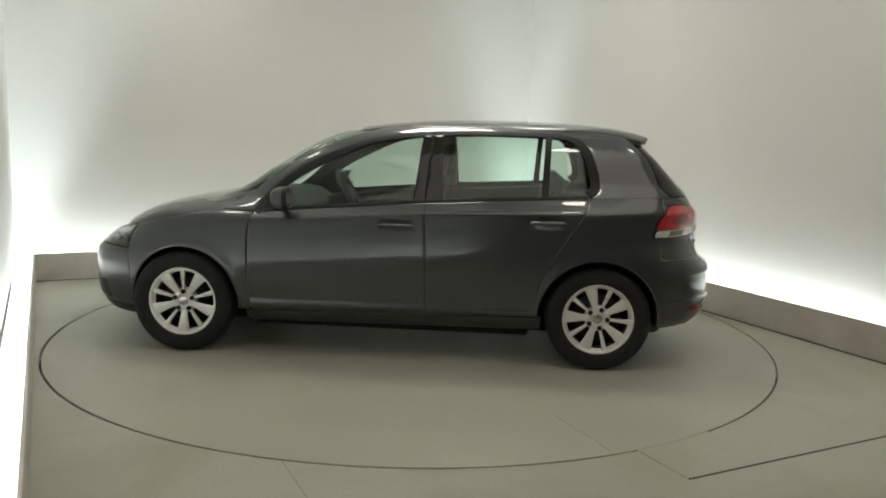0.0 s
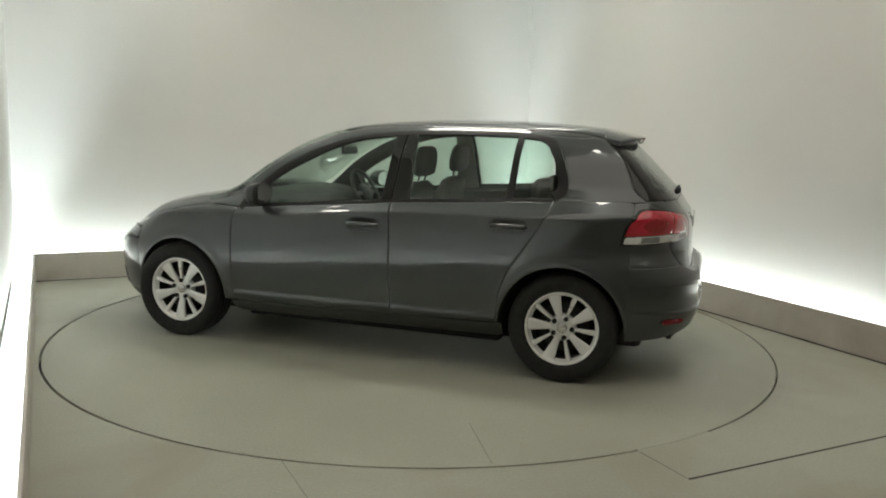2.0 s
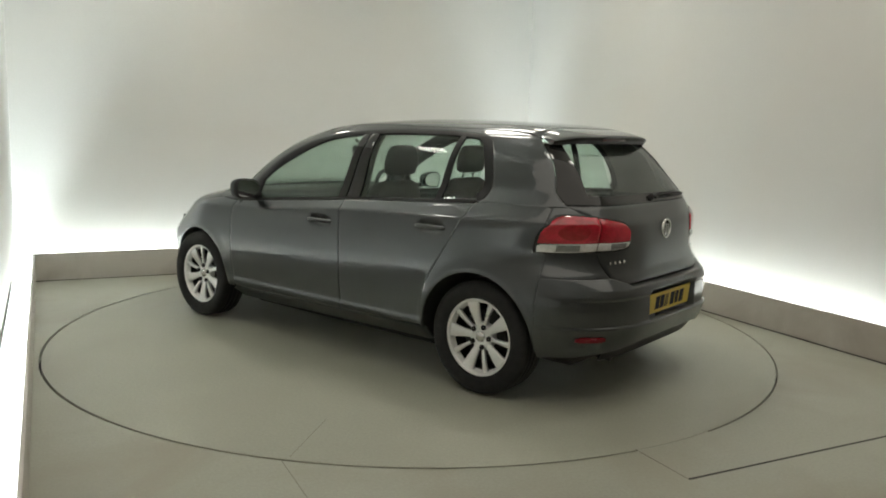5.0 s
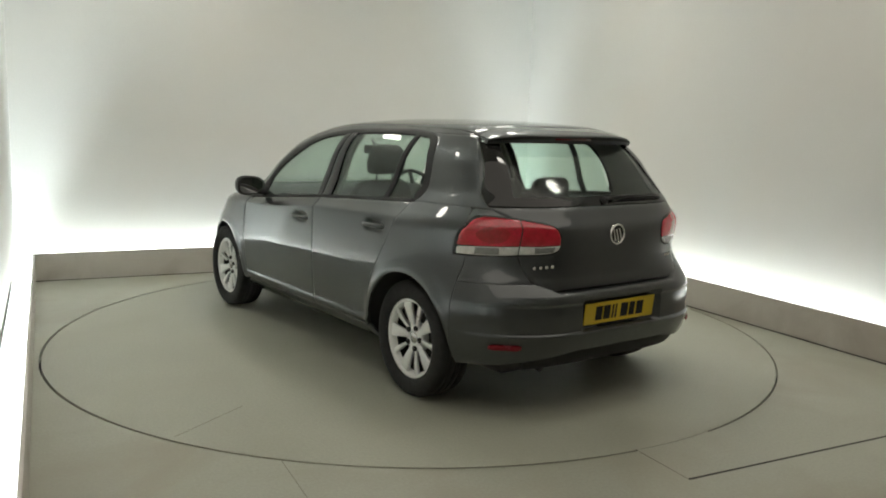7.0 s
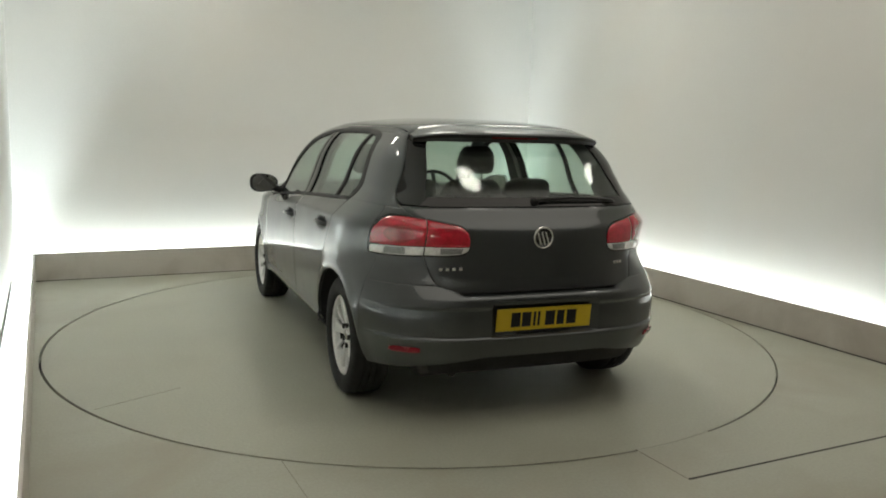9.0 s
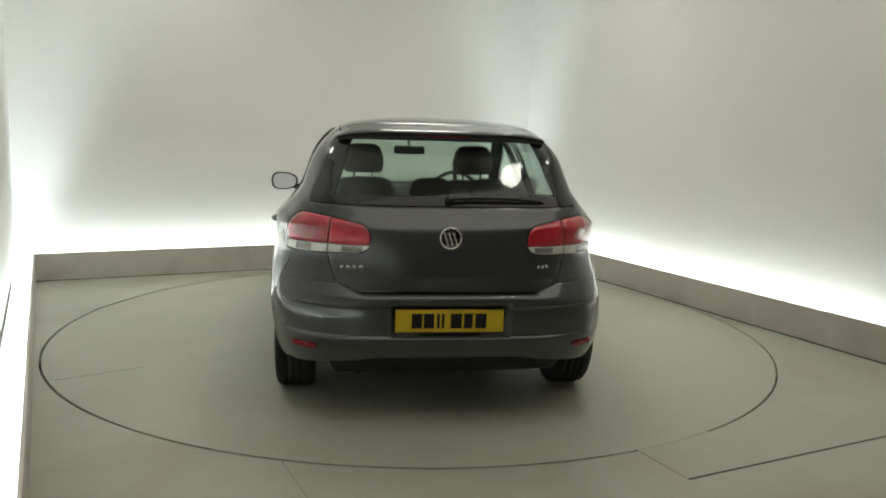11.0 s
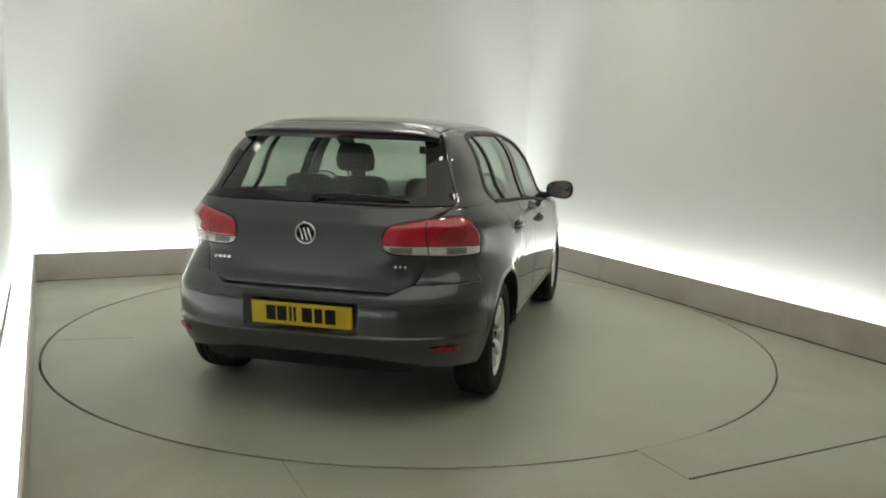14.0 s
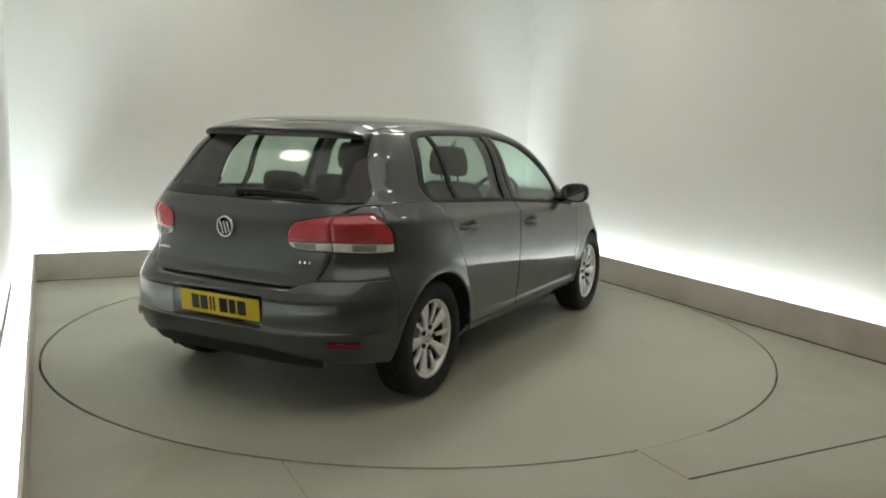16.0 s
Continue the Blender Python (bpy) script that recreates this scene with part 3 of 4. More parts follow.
    for u in steps(24, 0.5):
        z = 0.945 + (1.405 - 0.945) * u
        w = width(scut(z), z)
        P.append([front((2 * f - 1) * w, z, -0.004) for f in steps(28, 1.2)])
    part("windscreen", sheet(P, 0.005), GLASS, car, "tinted windscreen")
    part("scuttle", sheet([[front((2 * f - 1) * min(0.64, width(scut(z), z)), z, -0.035) for f in steps(20, 1.3)] for z in (0.905, 0.915, 0.925, 0.935, 0.943)], 0.02), BLACK, car, "black plastic scuttle with wiper recess")
    # nose
    seam_x = smooth_table([(.2, 1.628), (.31, 1.632), (.45, 1.650), (.6, 1.660), (.7, 1.666), (.785, 1.626)])
    fr = [math.sin(radians(-90 + 180 * i / 56)) * 0.85 + 0.15 * (i / 28 - 1) for i in range(57)]
    P = [[front(f * width(seam_x(z), z), z) for f in fr] for z in [0.255 + 0.375 * u for u in steps(14, 0.375)]]
    part("front_bumper", sheet(P, 0.012), PAINT, car)
    P = [[front(f * width(seam_x(z), z), z, -0.006) for f in fr] for z in (0.185, 0.20, 0.22, 0.24, 0.258)]
    part("front_lip", sheet(P, 0.012), BLACK, car, "black lower lip of the bumper")
    P = [[front((2 * f - 1) * 0.66, z, 0.003) for f in steps(36, 1.3)] for z in [0.275 + 0.125 * u for u in steps(8, 0.125)]]
    part("lower_grille", sheet(P, 0.012), BLACK, car, "black lower air intake")
    P = [[front((2 * f - 1) * 0.46, z, -0.004) for f in steps(30, 0.9)] for z in [0.634 + 0.075 * u for u in steps(6, 0.075)]]
    part("front_grille", sheet(P, 0.012), BLACK, car, "black front grille panel")
    for s in (1, -1):
        P, Q = [], []
        for f in steps(16, 0.5):
            za, zb = 0.634, 0.715 + 0.062 * f
            row = []
            for v in steps(8, 0.12):
                z = za + (zb - za) * v
                w = width(seam_x(z), z)
                row.append((0.465 + (w - 0.465) * f, z))
            P.append([front(s * y, z, 0.0) for y, z in row])
            Q.append([front(s * y * 0.975, z, -0.050) for y, z in row])
        lamp = part("headlamp", sheet(P, 0.004, drop=0.0006), LENS, car, "clear headlamp with a silver reflector")
        part("housing", sheet(Q, 0.01), GLOSS, lamp, "black lamp housing")
        for y, z, r in ((0.60, 0.682, 0.030), (0.69, 0.688, 0.030)):
            at = front(s * y, z, -0.036)
            bowl = moved(lathe([(r, 0.012), (r * 0.96, 0.014), (r * 0.7, -0.004), (0.001, -0.008)], 24), Matrix.Translation(at) @ Matrix.Rotation(radians(-90 + s * 38), 4, "Z"))
            part("reflector", bowl, ALLOYDARK, lamp, "round silver reflector")

    # rear: hatch, glass, spoiler, bumper
    neg = lambda z: -hatch_y(z)
    hatch = part("hatch", sheet(rear_grid((0.652, 1.058), neg, hatch_y, 26, 40), 0.012), PAINT, car)
    part("rear_window", sheet(rear_grid((1.060, 1.372), neg, hatch_y, 20, 36, -0.003), 0.005), REARGLASS, hatch, "large tinted rear window")
    frit = lambda z: hatch_y(z) - 0.118 + 0.03 * (z - 1.06) / 0.3
    for s in (1, -1):
        part("glass_border", sheet(rear_grid((1.062, 1.370), (lambda z: s * frit(z)), (lambda z: s * (hatch_y(z) - 0.003)), 20, 6, 0.0015, 0.0), 0.012, drop=0), GLOSS, hatch, "black printed glass border")
    part("glass_border", sheet(rear_grid((1.060, 1.103), (lambda z: -frit(z) + 0.0005), (lambda z: frit(z) - 0.0005), 3, 30, 0.0015, 0.0), 0.012, drop=0), GLOSS, hatch, "black printed glass border")
    # spoiler
    def spoil(f):
        """Section of the spoiler: from the roof's end over its lip and under it back to the glass."""
        q, y = f ** 6, 0.53 * f
        a = top(-1.4395, y)
        lip = Vector((-1.604 + 0.075 * q, y * (1 + 0.02 * q), 1.412 - 0.026 * q))
        low = lip + Vector((0.014, 0, -0.042 + 0.016 * q))
        back = rear(0.542 * f, 1.368, -0.008)
        row = []
        for u in (0, 0.3, 0.6, 0.85, 0.96):
            p = a.lerp(lip, u)
            p.z += 0.018 * u * (1 - u) * (1 - 0.5 * q)
            row.append(p)
        return row + [lip + Vector((0, 0, -0.006)), lip.lerp(low, 0.55), low, low.lerp(back, 0.5), back]
    cols = [spoil(math.sin(radians(-90 + 180 * i / 50)) * 0.8 + 0.2 * (i / 25 - 1)) for i in range(51)]
    for end in (0, -1):
        mid = cols[end][0].lerp(cols[end][7], 0.5)
        cap = [[p.lerp(mid, k) for p in cols[end]] for k in (0.02, 0.5, 0.96)]
        cols = cap[::-1] + cols if end == 0 else cols + cap
    spoiler = part("roof_spoiler", sheet([list(r) for r in zip(*cols)][:8], 0.003, (-1.5, 0, 1.39), drop=0.0), PAINT, hatch)
    # shade under the lip is put into the colour: black instead of body paint
    part("underside", sheet([list(r) for r in zip(*cols[3:-3])][5:], 0.003, (-1.5, 0, 1.45), drop=-0.001), BLACK, spoiler, "underside of the spoiler, coloured black for its shade")
    part("brake_light", box(-1.594, 0, 1.392, 0.012, 0.27, 0.014, 0.003), DARKRED, hatch, "dark red high brake light")
    # bumper round the tail with a recess for the plate
    fl = sorted([math.sin(radians(-90 + 180 * i / 72)) * 0.9 + 0.1 * (i / 36 - 1) for i in range(73)])
    band = lambda a, b, z: min(max((z - a) / (b - a), 0), 1)
    def bump_pt(f, z):
        y = f * width(-1.6485, z)
        q = band(0.45, 0.98, abs(f))
        p = rear(y, z, 0.0, ledge(z) * (1 - q * q * (3 - 2 * q)))
        if abs(f) > 0.8:
            p.y += math.copysign(pressed(p.x, z), f)
        k = 0.013 * (1 - abs(f) ** 6) * (band(0.440, 0.452, z) - band(0.583, 0.598, z))
        d = Vector((p.x + 1.1, p.y * 0.8, 0)).normalized()
        p -= d * k
        if abs(p.y) < 0.292 and 0.447 < z < 0.612:
            p.x += 0.034
        return p
    fl = sorted([f for f in fl if abs(abs(f) - 0.36) > 0.02] + [0.353, 0.358, 0.368, -0.353, -0.358, -0.368])
    zt = lambda f: 0.646 if abs(f) < 0.52 else 0.646 + 0.044 * min(1, (abs(f) - 0.52) / 0.14) ** 0.8
    zl = [0.205, 0.208, 0.225, 0.245, 0.27, 0.30, 0.33, 0.36, 0.39, 0.42, 0.432, 0.438, 0.444, 0.4485, 0.4515, 0.456, 0.47, 0.50, 0.53, 0.56, 0.578, 0.585, 0.591, 0.597, 0.603, 0.6105, 0.613, 0.62, 0.63, 0.638]
    base = lambda f: 0.345 - 0.050 * band(0.40, 0.80, abs(f)) - 0.025 * band(0.80, 1.0, abs(f))
    def inward(f, k):
        p = bump_pt(f, zt(f))
        return p - Vector((p.x + 1.1, p.y * 0.8, 0)).normalized() * k + Vector((0, 0, 0.002))
    P = [[bump_pt(f, z if z > 0.40 else base(f) + (z - 0.205) * (0.40 - base(f)) / 0.195) for z in zl] + [bump_pt(f, zt(f) - 0.003), bump_pt(f, zt(f)), inward(f, 0.02), inward(f, 0.075)] for f in fl]
    part("rear_bumper", sheet(P, 0.010, drop=0.0006), PAINT, car)
    P = [[rear(f * width(-1.66, z), z, -0.004) for f in fl if abs(f) < 0.72] for z in (0.245, 0.25, 0.27, 0.30, 0.33, 0.375)]
    part("rear_valance", sheet(P, 0.012), BLACK, car, "black lower valance")
    for s in (1, -1):
        P = []
        for i in range(17):
            y = 0.748 - 0.122 * i / 16
            row = []
            for j in range(4):
                z = 0.378 + (0.004 if 1 < i < 15 else 0.0) * (j - 1.5) / 1.5 + 0.018 * j / 3
                p = bump_pt(s * y / width(-1.6485, z), z)
                row.append(p + Vector((p.x + 1.0, p.y, 0)).normalized() * 0.013)
            P.append(row)
        part("fog_reflector", sheet(P, 0.008, (-1.0, 0, 0.4), drop=0.002), REFLECTOR, car, "narrow red reflector")
    # floor pan
    pan = merged(box(0.22, 0, 0.22, 3.0, 1.05, 0.14, 0.02), box(0, 0, 0.215, 1.76, 1.28, 0.14, 0.02), box(-1.73, 0, 0.300, 0.26, 1.06, 0.08, 0.02), box(1.74, 0, 0.245, 0.30, 1.0, 0.08, 0.02))
    part("underbody", pan, UNDER, car)
    part("underbody", box(0, 0, 0.245, 1.75, 1.50, 0.07, 0.02), UNDER, car)
    part("boot_floor", box(-1.55, 0, 0.55, 0.62, 1.02, 0.5, 0.03), UNDER, car)
    part("engine_bay", box(1.45, 0, 0.50, 0.75, 1.02, 0.42, 0.03), UNDER, car)
    return car


def wheel(car, x, s):
    """One alloy wheel with its tyre; its face looks to +y before turning."""
    R, r = 0.316, 0.212
    w = 0.205
    rim = lathe([(r - 0.026, 0.044), (r - 0.018, 0.052), (r + 0.002, 0.066), (r + 0.008, 0.076), (r + 0.004, 0.083), (r - 0.006, 0.083), (r - 0.014, 0.074), (r - 0.02, 0.06)], 64)
    ob = part("wheel", rim, ALLOY, car, "silver ten-spoke alloy wheel")
    prof = [(r - 0.004, -0.085), (r + 0.012, -0.098), (r + 0.05, -0.104), (R - 0.022, -0.098), (R - 0.006, -0.085), (R, -0.06)]
    prof += [(R, -0.041), (R - 0.007, -0.039), (R - 0.007, -0.033), (R + 0.001, -0.031), (R + 0.001, -0.004), (R - 0.007, -0.002), (R - 0.007, 0.004), (R + 0.001, 0.006), (R + 0.001, 0.031), (R - 0.007, 0.033), (R - 0.007, 0.039), (R, 0.041)]
    prof += [(R, 0.06), (R - 0.006, 0.085), (R - 0.022, 0.098), (R - 0.040, 0.1025), (r + 0.05, 0.104), (r + 0.03, 0.1025), (r + 0.012, 0.096), (r + 0.002, 0.082)]
    part("tyre", lathe(prof, 72), RUBBER, ob, "black rubber tyre")
    for k in range(10):
        a = 2 * math.pi * k / 10
        # spoke: widening outwards, raised in the middle
        rows = []
        for t in [0, 0.12, 0.3, 0.5, 0.7, 0.88, 1.0]:
            rr = 0.040 + (r - 0.016 - 0.040) * t
            hw = (0.014 + 0.026 * t ** 1.2) * (1 if k % 2 == 0 else 0.40)
            y = 0.050 + 0.020 * math.sin(t * math.pi * 0.62) + 0.004 * t
            rows.append([Vector((rr, y - 0.022, -hw * 0.9)), Vector((rr, y - 0.004, -hw)), Vector((rr, y, -hw * 0.72)), Vector((rr, y - 0.002, 0)), Vector((rr, y, hw * 0.72)), Vector((rr, y - 0.004, hw)), Vector((rr, y - 0.022, hw * 0.9))])
        vs = [Matrix.Rotation(-a, 3, "Y") @ p for row in rows for p in row]
        fs = [(7 * i + j, 7 * i + (j + 1) % 7, 7 * i + 7 + (j + 1) % 7, 7 * i + 7 + j) for i in range(6) for j in range(7)]
        part("spoke", (vs, fs), ALLOY, ob)
    # rim's inside in a dark colour for the shade between the spokes
    part("barrel", lathe([(r - 0.010, -0.09), (r - 0.02, -0.03), (r - 0.026, 0.03), (r - 0.026, 0.045)], 64), DARKSTEEL, ob, "inside of the rim, darkened for the shade between the spokes")
    part("hub", lathe([(0.078, 0.0), (0.078, 0.042), (0.070, 0.054), (0.036, 0.058), (0.033, 0.052), (0.001, 0.052)], 32), ALLOY, ob)
    part("hub_cap", lathe([(0.031, 0.050), (0.030, 0.060), (0.024, 0.064), (0.001, 0.065)], 28), CHROME, ob, "round silver hub cap")
    for k in range(5):
        a = 2 * math.pi * k / 5 + math.pi / 5
        part("wheel_bolt", moved(lathe([(0.0145, 0.04), (0.0145, 0.0655), (0.011, 0.067), (0.001, 0.062)], 12), Matrix.Translation((0.058 * math.cos(a), 0, 0.058 * math.sin(a)))), BLACK, ob)
    part("brake_disc", lathe([(0.001, 0.012), (0.145, 0.012), (0.145, -0.012), (0.001, -0.012)], 40), DARKSTEEL, ob, "dark steel brake disc")
    # added black disc, deepens the dark seen through the wheel
    part("shade_disc", lathe([(0.001, -0.05), (r - 0.02, -0.05), (r - 0.02, -0.06), (0.001, -0.06)], 40), UNDER, ob)
    y = 0.765 if x > 0 else 0.757
    ob.matrix_basis = pose(x, s * y, 0.316, 0, {(1, 1): -54, (-1, 1): -75, (-1, -1): 0, (1, -1): 30}[(1 if x > 0 else -1, s)], 0 if s > 0 else 180)
    return ob


car = build_car()
for x in (1.289, -1.289):
    for s in (1, -1):
        wheel(car, x, s)


# ---- small parts of the car ----
def rear_ruled(A, B, nu, nv, s, off):
    """Patch of the rear between two lines of (y, z)."""
    fa, fb = poly(A), poly(B)
    return [[rear(s * fa(u).lerp(fb(u), v).x, fa(u).lerp(fb(u), v).y, off) for v in [j / nv for j in range(nv + 1)]] for u in [i / nu for i in range(nu + 1)]]


def side_ruled(A, B, nu, nv, s, off):
    fa, fb = poly(A), poly(B)
    return [[side(fa(u).lerp(fb(u), v).x, fa(u).lerp(fb(u), v).y, s, off) for v in [j / nv for j in range(nv + 1)]] for u in [i / nu for i in range(nu + 1)]]


def pillow(rings, n=28, power=3.2):
    """A closed pad from rings (centre x, y, z, half depth x, half width y)."""
    vs, fs = [], []
    for cx, cy, cz, a, b in rings:
        for k in range(n):
            t = 2 * math.pi * k / n
            c, s = math.cos(t), math.sin(t)
            vs.append(Vector((cx + a * math.copysign(abs(c) ** (2 / power), c), cy + b * math.copysign(abs(s) ** (2 / power), s), cz)))
    for i in range(len(rings) - 1):
        for k in range(n):
            fs.append((i * n + k, i * n + (k + 1) % n, (i + 1) * n + (k + 1) % n, (i + 1) * n + k))
    fs += [tuple(range(n))[::-1], tuple(range((len(rings) - 1) * n, len(rings) * n))]
    return vs, fs


def tail_lamps(car):
    for s in (1, -1):
        top_o = curve([(0.7905, 0.915), (0.782, 0.950), (0.752, 0.990), (0.712, 1.010), (0.665, 1.010), (0.620, 1.006), (0.5765, 1.001)])
        low_o = curve([(0.793, 0.819), (0.70, 0.822), (0.593, 0.829)])
        mid_o = curve([(0.793, 0.864), (0.70, 0.868), (0.5895, 0.873)])
        edge_o = curve([(0.796, 0.905), (0.787, 0.952), (0.756, 0.996), (0.713, 1.017), (0.665, 1.017), (0.620, 1.013), (0.5755, 1.008)])
        lamp = part("tail_lamp", sheet(rear_ruled(curve([(0.798, 0.812), (0.70, 0.815), (0.5925, 0.822)]), edge_o, 28, 14, s, 0.002), 0.01, drop=0.001), GLOSS, car, "red and clear tail lamp")
        part("red_lens", sheet(rear_ruled(mid_o, top_o, 28, 14, s, 0.009), 0.006, drop=0.004), RED, lamp, "glossy red lens")
        part("clear_lens", sheet(rear_ruled(low_o, [(p.x, p.y - 0.003) for p in mid_o], 24, 5, s, 0.009), 0.006, drop=0.004), CLEAR, lamp, "clear white lens")
        oval = lambda a0, a1: [(0.690 + 0.058 * math.cos(radians(a0 + (a1 - a0) * i / 12)), 0.926 + 0.043 * math.sin(radians(a0 + (a1 - a0) * i / 12))) for i in range(13)]
        part("reflector_bowl", sheet(rear_ruled(oval(180, 360), oval(180, 0), 16, 10, s, 0.0105), 0.004, drop=0.001), BOWL, lamp, "deep red round reflector")
        part("smoked_cell", sheet(rear_ruled([(0.745, 0.826), (0.665, 0.829)], [(0.745, 0.859), (0.665, 0.862)], 10, 4, s, 0.0105), 0.004, drop=0.001), CELL, lamp, "smoked grey cell")
        top_i = curve([(0.5715, 1.000), (0.50, 0.987), (0.43, 0.972), (0.398, 0.950), (0.384, 0.915)])
        low_i = curve([(0.588, 0.830), (0.50, 0.833), (0.428, 0.839), (0.396, 0.853)])
        mid_i = curve([(0.5845, 0.873), (0.48, 0.873), (0.386, 0.876)])
        edge_i = curve([(0.5705, 1.007), (0.50, 0.994), (0.427, 0.979), (0.391, 0.954), (0.377, 0.915)])
        lamp = part("hatch_lamp", sheet(rear_ruled(curve([(0.5895, 0.823), (0.50, 0.826), (0.424, 0.832), (0.388, 0.850)]), edge_i, 22, 12, s, 0.003), 0.01, drop=0.001), GLOSS, car, "red and clear hatch lamp")
        part("red_lens", sheet(rear_ruled(mid_i, top_i, 22, 12, s, 0.009), 0.006, drop=0.004), RED, lamp, "glossy red lens")
        part("clear_lens", sheet(rear_ruled(low_i, [(p.x, p.y - 0.003) for p in mid_i], 22, 5, s, 0.009), 0.006, drop=0.004), CLEAR, lamp, "clear white lens")
        part("smoked_cell", sheet(rear_ruled([(0.520, 0.837), (0.425, 0.842)], [(0.520, 0.866), (0.415, 0.868)], 10, 4, s, 0.0105), 0.004, drop=0.001), CELL, lamp, "smoked grey cell")


def grips_and_mirrors(car):
    for s in (1, -1):
        for hx, hz in GRIPS:
            pts = []
            for i in range(13):
                x = hx + 0.105 - 0.21 * i / 12
                w = width(x, hz)
                bow = 0.030 * (1 - abs(2 * i / 12 - 1) ** 4)
                pts.append((x, s * (w - 0.004 + bow), hz + 0.004 * math.sin(math.pi * i / 12)))
            grip = tube(pts, [0.008] + [0.0115] * 11 + [0.008], 12)
            part("door_handle", grip, PAINT, car, "body-coloured door handle")
        # mirror: housing, cap, glass, foot
        c = Vector((0.615, 0.945, 1.000))
        def shell(scale, x0, x1, n=14):
            rings = []
            for i in range(n + 1):
                t = i / n
                x = x0 + (x1 - x0) * t
                k = (1 - (1 - t) ** 2.4) ** 0.5 if t < 1 else 1
                rings.append([Vector((x, c.y + 0.010 * (1 - t) + scale * k * 0.100 * math.copysign(abs(math.cos(a)) ** 0.75, math.cos(a)), c.z + scale * k * (0.066 + 0.012 * math.cos(a)) * math.copysign(abs(math.sin(a)) ** 0.8, math.sin(a)))) for a in [2 * math.pi * q / 32 for q in range(32)]])
            vs = [Vector((p.x, s * p.y, p.z)) for r in rings for p in r]
            fs = [(i * 32 + k, i * 32 + (k + 1) % 32, (i + 1) * 32 + (k + 1) % 32, (i + 1) * 32 + k) for i in range(n) for k in range(32)]
            return vs, fs + [tuple(range(n * 32, n * 32 + 32))]
        m = part("side_mirror", shell(1.0, 0.690, 0.600), PAINT, car, "dark grey door mirror with a black shell")
        part("mirror_shell", shell(1.0, 0.650, 0.578), BLACK, m, "black plastic shell")
        g = shell(0.86, 0.60, 0.5765)
        part("mirror_glass", (g[0][-32:], [tuple(range(32))]), MIRRORM, m, "mirror glass")
        part("mirror_foot", tube([(0.66, s * 0.80, 0.945), (0.645, s * 0.84, 0.950), (0.63, s * 0.885, 0.965)], [0.030, 0.024, 0.022], 12), BLACK, m, "black plastic foot")


def rear_details(car):
    plate = part("number_plate", box(0, 0, 0, 0.006, 0.524, 0.114, 0.002), YELLOW, car, "yellow rear number plate with black bars", smooth=False)
    plate.matrix_basis = pose(-1.9985, 0, 0.523, 0, -6)
    for y, w in ((0.159, 0.050), (0.101, 0.050), (0.056, 0.013), (0.033, 0.013), (-0.030, 0.054), (-0.089, 0.042), (-0.150, 0.054)):
        part("bar", box(-0.0037, y, 0, 0.001, w, 0.074), BLACK, plate, "black bar", smooth=False)
    part("plate_bracket", box(-1.992, 0, 0.459, 0.012, 0.30, 0.012, 0.003), BLACK, car, "black plate bracket")
    # badge: a plain ring with slanted bars
    at = rear(0, 0.915)
    lean = Matrix.Translation((at.x - 0.001, 0, 0.915)) @ Matrix.Rotation(radians(90), 4, "Z")
    ring = lathe([(0.055, 0.0), (0.055, 0.008), (0.052, 0.011), (0.048, 0.011), (0.045, 0.008), (0.045, 0.0)], 40)
    b = part("badge", moved(ring, lean), CHROME, car, "round chrome badge")
    part("badge_disc", moved(lathe([(0.047, 0.0), (0.047, 0.003), (0.001, 0.003)], 32), lean), GLOSS, b, "black disc")
    for y, a in ((0.022, 18), (0.0, 18), (-0.022, 18)):
        bar = moved(box(0, 0.006, 0, 0.009, 0.005, 0.066, 0.002), lean @ Matrix.Translation((-y, 0, -0.004)) @ Matrix.Rotation(radians(a), 4, "Y"))
        part("badge_bar", bar, CHROME, b)
    for k in range(4):
        y = 0.515 - 0.030 * k
        p = rear(y, 0.764, 0.002)
        part("letter_bar", box(p.x, y, 0.764 + 0.002 * k, 0.003, 0.019, 0.015, 0.001), CHROME, car, "small chrome bar")
    for k in range(3):
        y = -0.445 - 0.022 * k
        p = rear(y, 0.772, 0.002)
        part("letter_bar", box(p.x, y, 0.772, 0.003, 0.013, 0.014, 0.001), CHROME, car, "small chrome bar")
    # wiper
    p0 = rear(0.0, 1.088, 0.0)
    w = part("rear_wiper", moved(lathe([(0.021, 0), (0.021, 0.018), (0.017, 0.028), (0.001, 0.031)], 24), Matrix.Translation(p0) @ Matrix.Rotation(radians(90), 4, "Z") @ Matrix.Rotation(radians(-38), 4, "X")), BLACK, car, "black rear wiper lying on the glass")
    line = [rear(-0.46 * i / 10, 1.092 + 0.010 * math.sin(math.pi * i / 10) - 0.006 * i / 10, 0.026 - 0.010 * i / 10) for i in range(11)]
    part("wiper_arm", tube(line, [0.009] * 4 + [0.0065] * 7, 8), BLACK, w)
    line = [rear(-0.06 - 0.42 * i / 10, 1.080, 0.007) for i in range(11)]
    part("wiper_blade", tube(line, 0.0045, 8), BLACK, w)
    # exhaust
    part("exhaust_pipe", tube([(-1.70, 0.44, 0.255), (-1.84, 0.44, 0.255), (-1.885, 0.44, 0.245)], 0.022, 16), DARKSTEEL, car, "dull dark steel exhaust pipe")
    part("exhaust_box", box(-1.60, 0.25, 0.235, 0.24, 0.62, 0.12, 0.04), DARKSTEEL, car, "dull dark steel silencer")


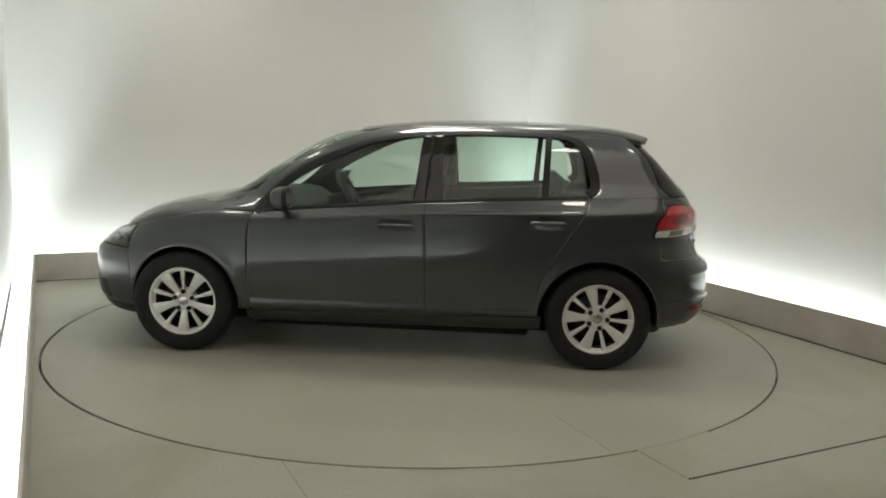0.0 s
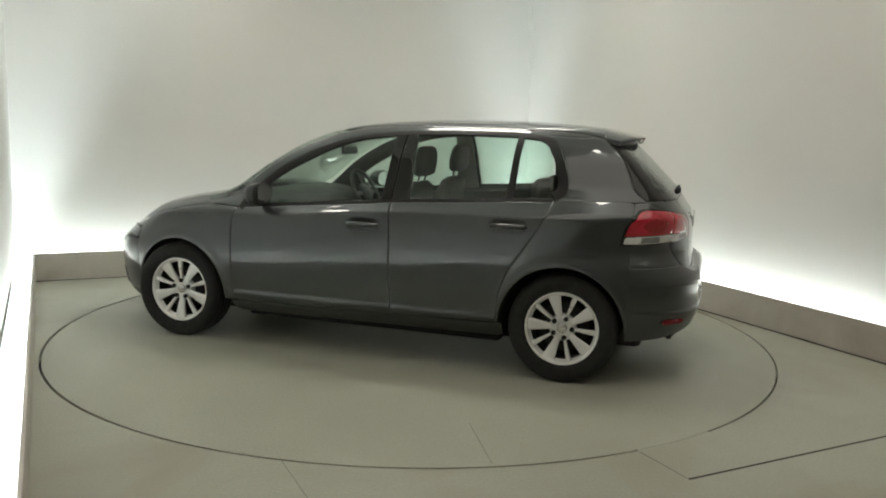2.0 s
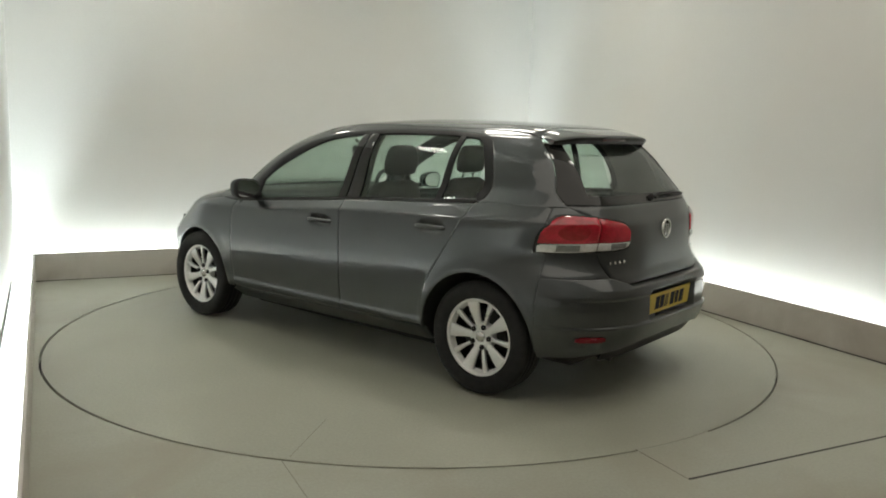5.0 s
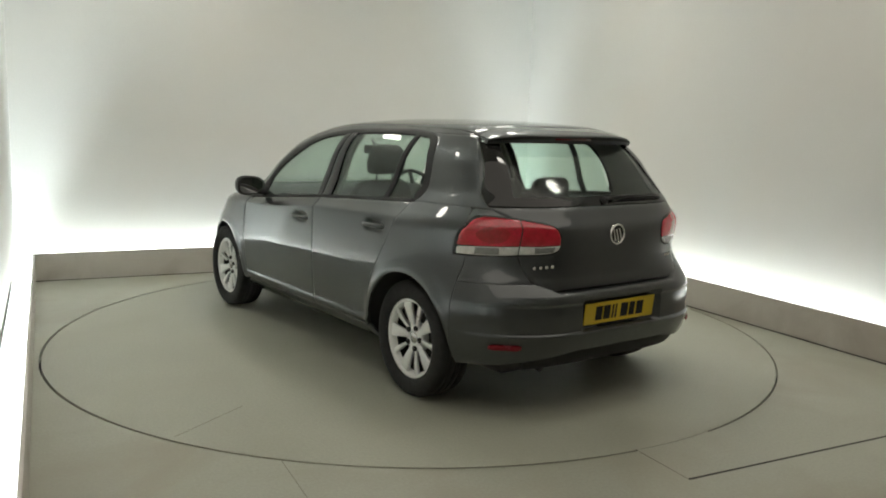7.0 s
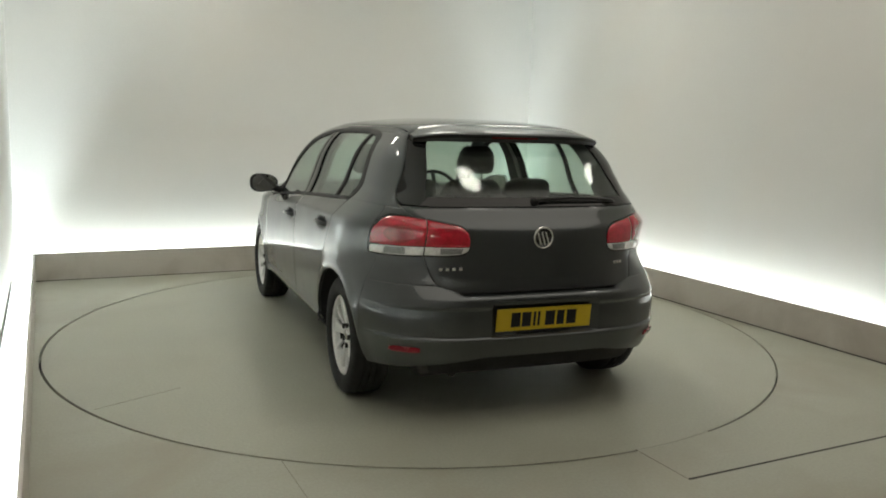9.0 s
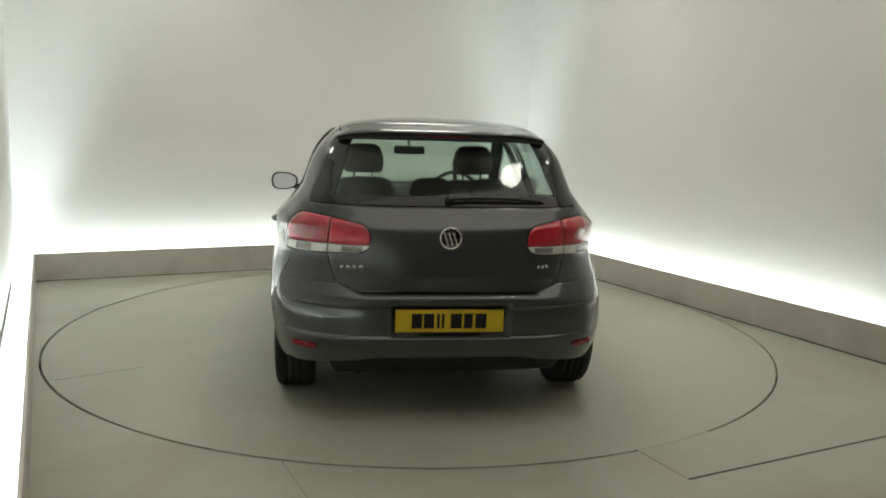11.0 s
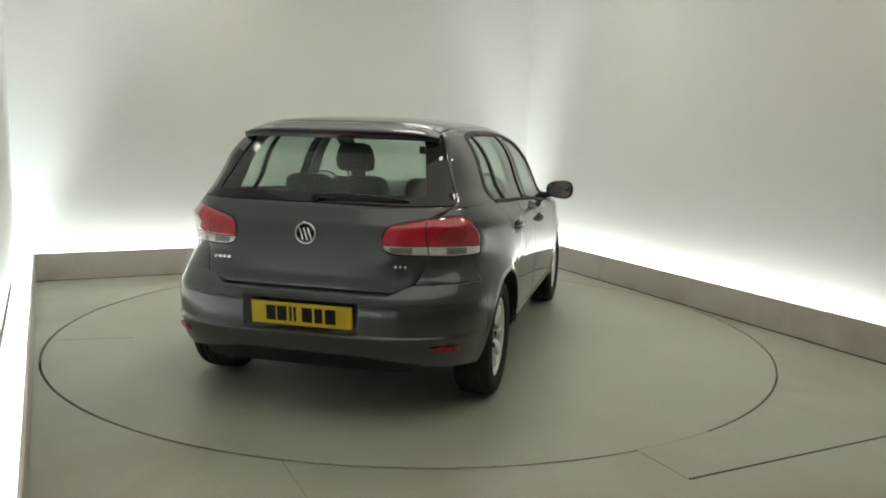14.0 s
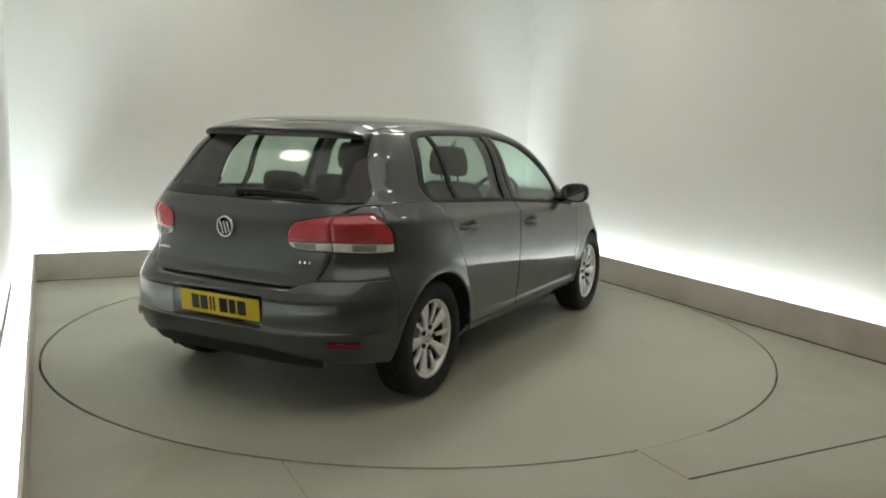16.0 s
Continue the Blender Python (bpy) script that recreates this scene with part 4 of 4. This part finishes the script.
def seat(car, y):
    back = pillow([(-0.115, y, 0.50, 0.05, 0.19), (-0.12, y, 0.53, 0.075, 0.235), (-0.145, y, 0.70, 0.078, 0.25), (-0.185, y, 0.88, 0.072, 0.25), (-0.215, y, 1.00, 0.062, 0.225), (-0.232, y, 1.06, 0.05, 0.19), (-0.238, y, 1.085, 0.02, 0.14)])
    st = part("front_seat", back, FABRIC, car, "charcoal cloth front seat")
    part("cushion", pillow([(0.12, y, 0.36, 0.24, 0.22), (0.12, y, 0.40, 0.275, 0.25), (0.13, y, 0.50, 0.275, 0.25), (0.13, y, 0.54, 0.22, 0.20)]), FABRIC, st)
    hr = [(-0.262, y, 1.125, 0.025, 0.10), (-0.265, y, 1.14, 0.045, 0.128), (-0.272, y, 1.20, 0.052, 0.138), (-0.28, y, 1.27, 0.048, 0.122), (-0.284, y, 1.305, 0.036, 0.10), (-0.286, y, 1.318, 0.012, 0.07)]
    part("headrest", pillow(hr), FABRIC, st)
    for d in (-0.06, 0.06):
        part("headrest_post", tube([(-0.235, y + d, 1.05), (-0.262, y + d, 1.15)], 0.006, 8), CHROME, st)


def interior(car):
    seat(car, 0.37)
    seat(car, -0.37)
    bench = part("rear_bench", pillow([(-0.88, 0, 0.48, 0.07, 0.60), (-0.90, 0, 0.60, 0.085, 0.62), (-0.97, 0, 0.90, 0.075, 0.60), (-1.01, 0, 1.01, 0.055, 0.57), (-1.02, 0, 1.045, 0.02, 0.52)], 40, 5), FABRIC, car, "charcoal cloth rear bench")
    part("cushion", pillow([(-0.62, 0, 0.36, 0.22, 0.58), (-0.62, 0, 0.42, 0.25, 0.61), (-0.60, 0, 0.52, 0.24, 0.60), (-0.60, 0, 0.55, 0.18, 0.55)], 40, 5), FABRIC, bench)
    for y, w in ((0.375, 0.155), (0.0, 0.125), (-0.375, 0.155)):
        part("headrest", pillow([(-1.03, y, 1.02, 0.03, w - 0.02), (-1.035, y, 1.06, 0.045, w), (-1.045, y, 1.115, 0.042, w - 0.012), (-1.05, y, 1.138, 0.025, w - 0.04), (-1.05, y, 1.146, 0.008, w - 0.07)]), FABRIC, bench)
    part("parcel_shelf", box(-1.42, 0, 0.985, 0.66, 1.10, 0.03, 0.01), PLASTIC, car)
    part("dashboard", pillow([(0.86, 0, 0.55, 0.16, 0.70), (0.84, 0, 0.75, 0.22, 0.74), (0.85, 0, 0.88, 0.23, 0.73), (0.90, 0, 0.945, 0.20, 0.70), (0.93, 0, 0.965, 0.14, 0.66)], 40, 5), PLASTIC, car, "charcoal plastic dashboard")
    tilt = Matrix.Translation((0.47, -0.37, 0.93)) @ Matrix.Rotation(radians(-62), 4, "Y")
    ring = [Vector((0.185 * math.cos(2 * math.pi * i / 36), 0.185 * math.sin(2 * math.pi * i / 36), 0)) for i in range(37)]
    sw = part("steering_wheel", moved(tube(ring, 0.015, 10), tilt), PLASTIC, car, "black steering wheel")
    part("steering_hub", moved(pillow([(0, 0, -0.05, 0.06, 0.06), (0, 0, 0.0, 0.075, 0.075), (0, 0, 0.02, 0.05, 0.06)]), tilt), PLASTIC, sw)
    for a in (0, 180, 270):
        part("steering_spoke", moved(box(0.115, 0, -0.005, 0.14, 0.035, 0.014, 0.005), tilt @ Matrix.Rotation(radians(a + 90), 4, "Z")), PLASTIC, sw)
    part("steering_column", tube([(0.48, -0.37, 0.91), (0.75, -0.37, 0.80)], 0.05, 14), PLASTIC, sw)
    part("inner_mirror", box(0.44, 0, 1.262, 0.03, 0.235, 0.062, 0.014, 3), PLASTIC, car, "black inside mirror")
    part("mirror_stalk", tube([(0.45, 0, 1.28), (0.53, 0, 1.33)], 0.012, 8), PLASTIC, car)
    lining = [[top(x, f, -0.035) for f in [-0.50 + i / 20 for i in range(21)]] for x in [0.19 - 0.1 * i for i in range(17)]]
    part("headlining", sheet(lining, 0.006, (0, 0, 0.7), drop=0), LINING, car, "pale grey cloth headlining")
    for s in (1, -1):
        part("pillar_trim", sheet(side_ruled([(p.x - 0.01, p.y) for p in DLO_REAR], [(p.x + 0.02, p.y) for p in HATCH], 14, 6, s, -0.045), 0.01, drop=0), TRIM, car)
        part("pillar_trim", sheet(side_ruled([(-0.15, 0.98), (-0.185, 1.385)], [(-0.315, 0.99), (-0.30, 1.40)], 12, 4, s, -0.05), 0.02, drop=0), TRIM, car)
    part("boot_trim", box(-1.52, 0, 0.90, 0.5, 1.2, 0.12, 0.03), PLASTIC, car)


tail_lamps(car)
grips_and_mirrors(car)
rear_details(car)
interior(car)


# ---- what moves ----
def heading(t):
    q = (t - 8) / 8
    return math.degrees(2.0415 - 1.0029 * q - 0.0051 * q * q + 0.0089 * q ** 3)


def motions():
    times = [0.5 * i for i in range(33)]
    walk(turntable, [(t, pose(CENTRE + 0.003, 0, 0, 0, 0, heading(t) - heading(0))) for t in times])
    walk(car, [(t, pose(0, 0, 0, 0, 0, heading(t)) @ pose(0.0671, 0.0012, 0)) for t in times])


motions()
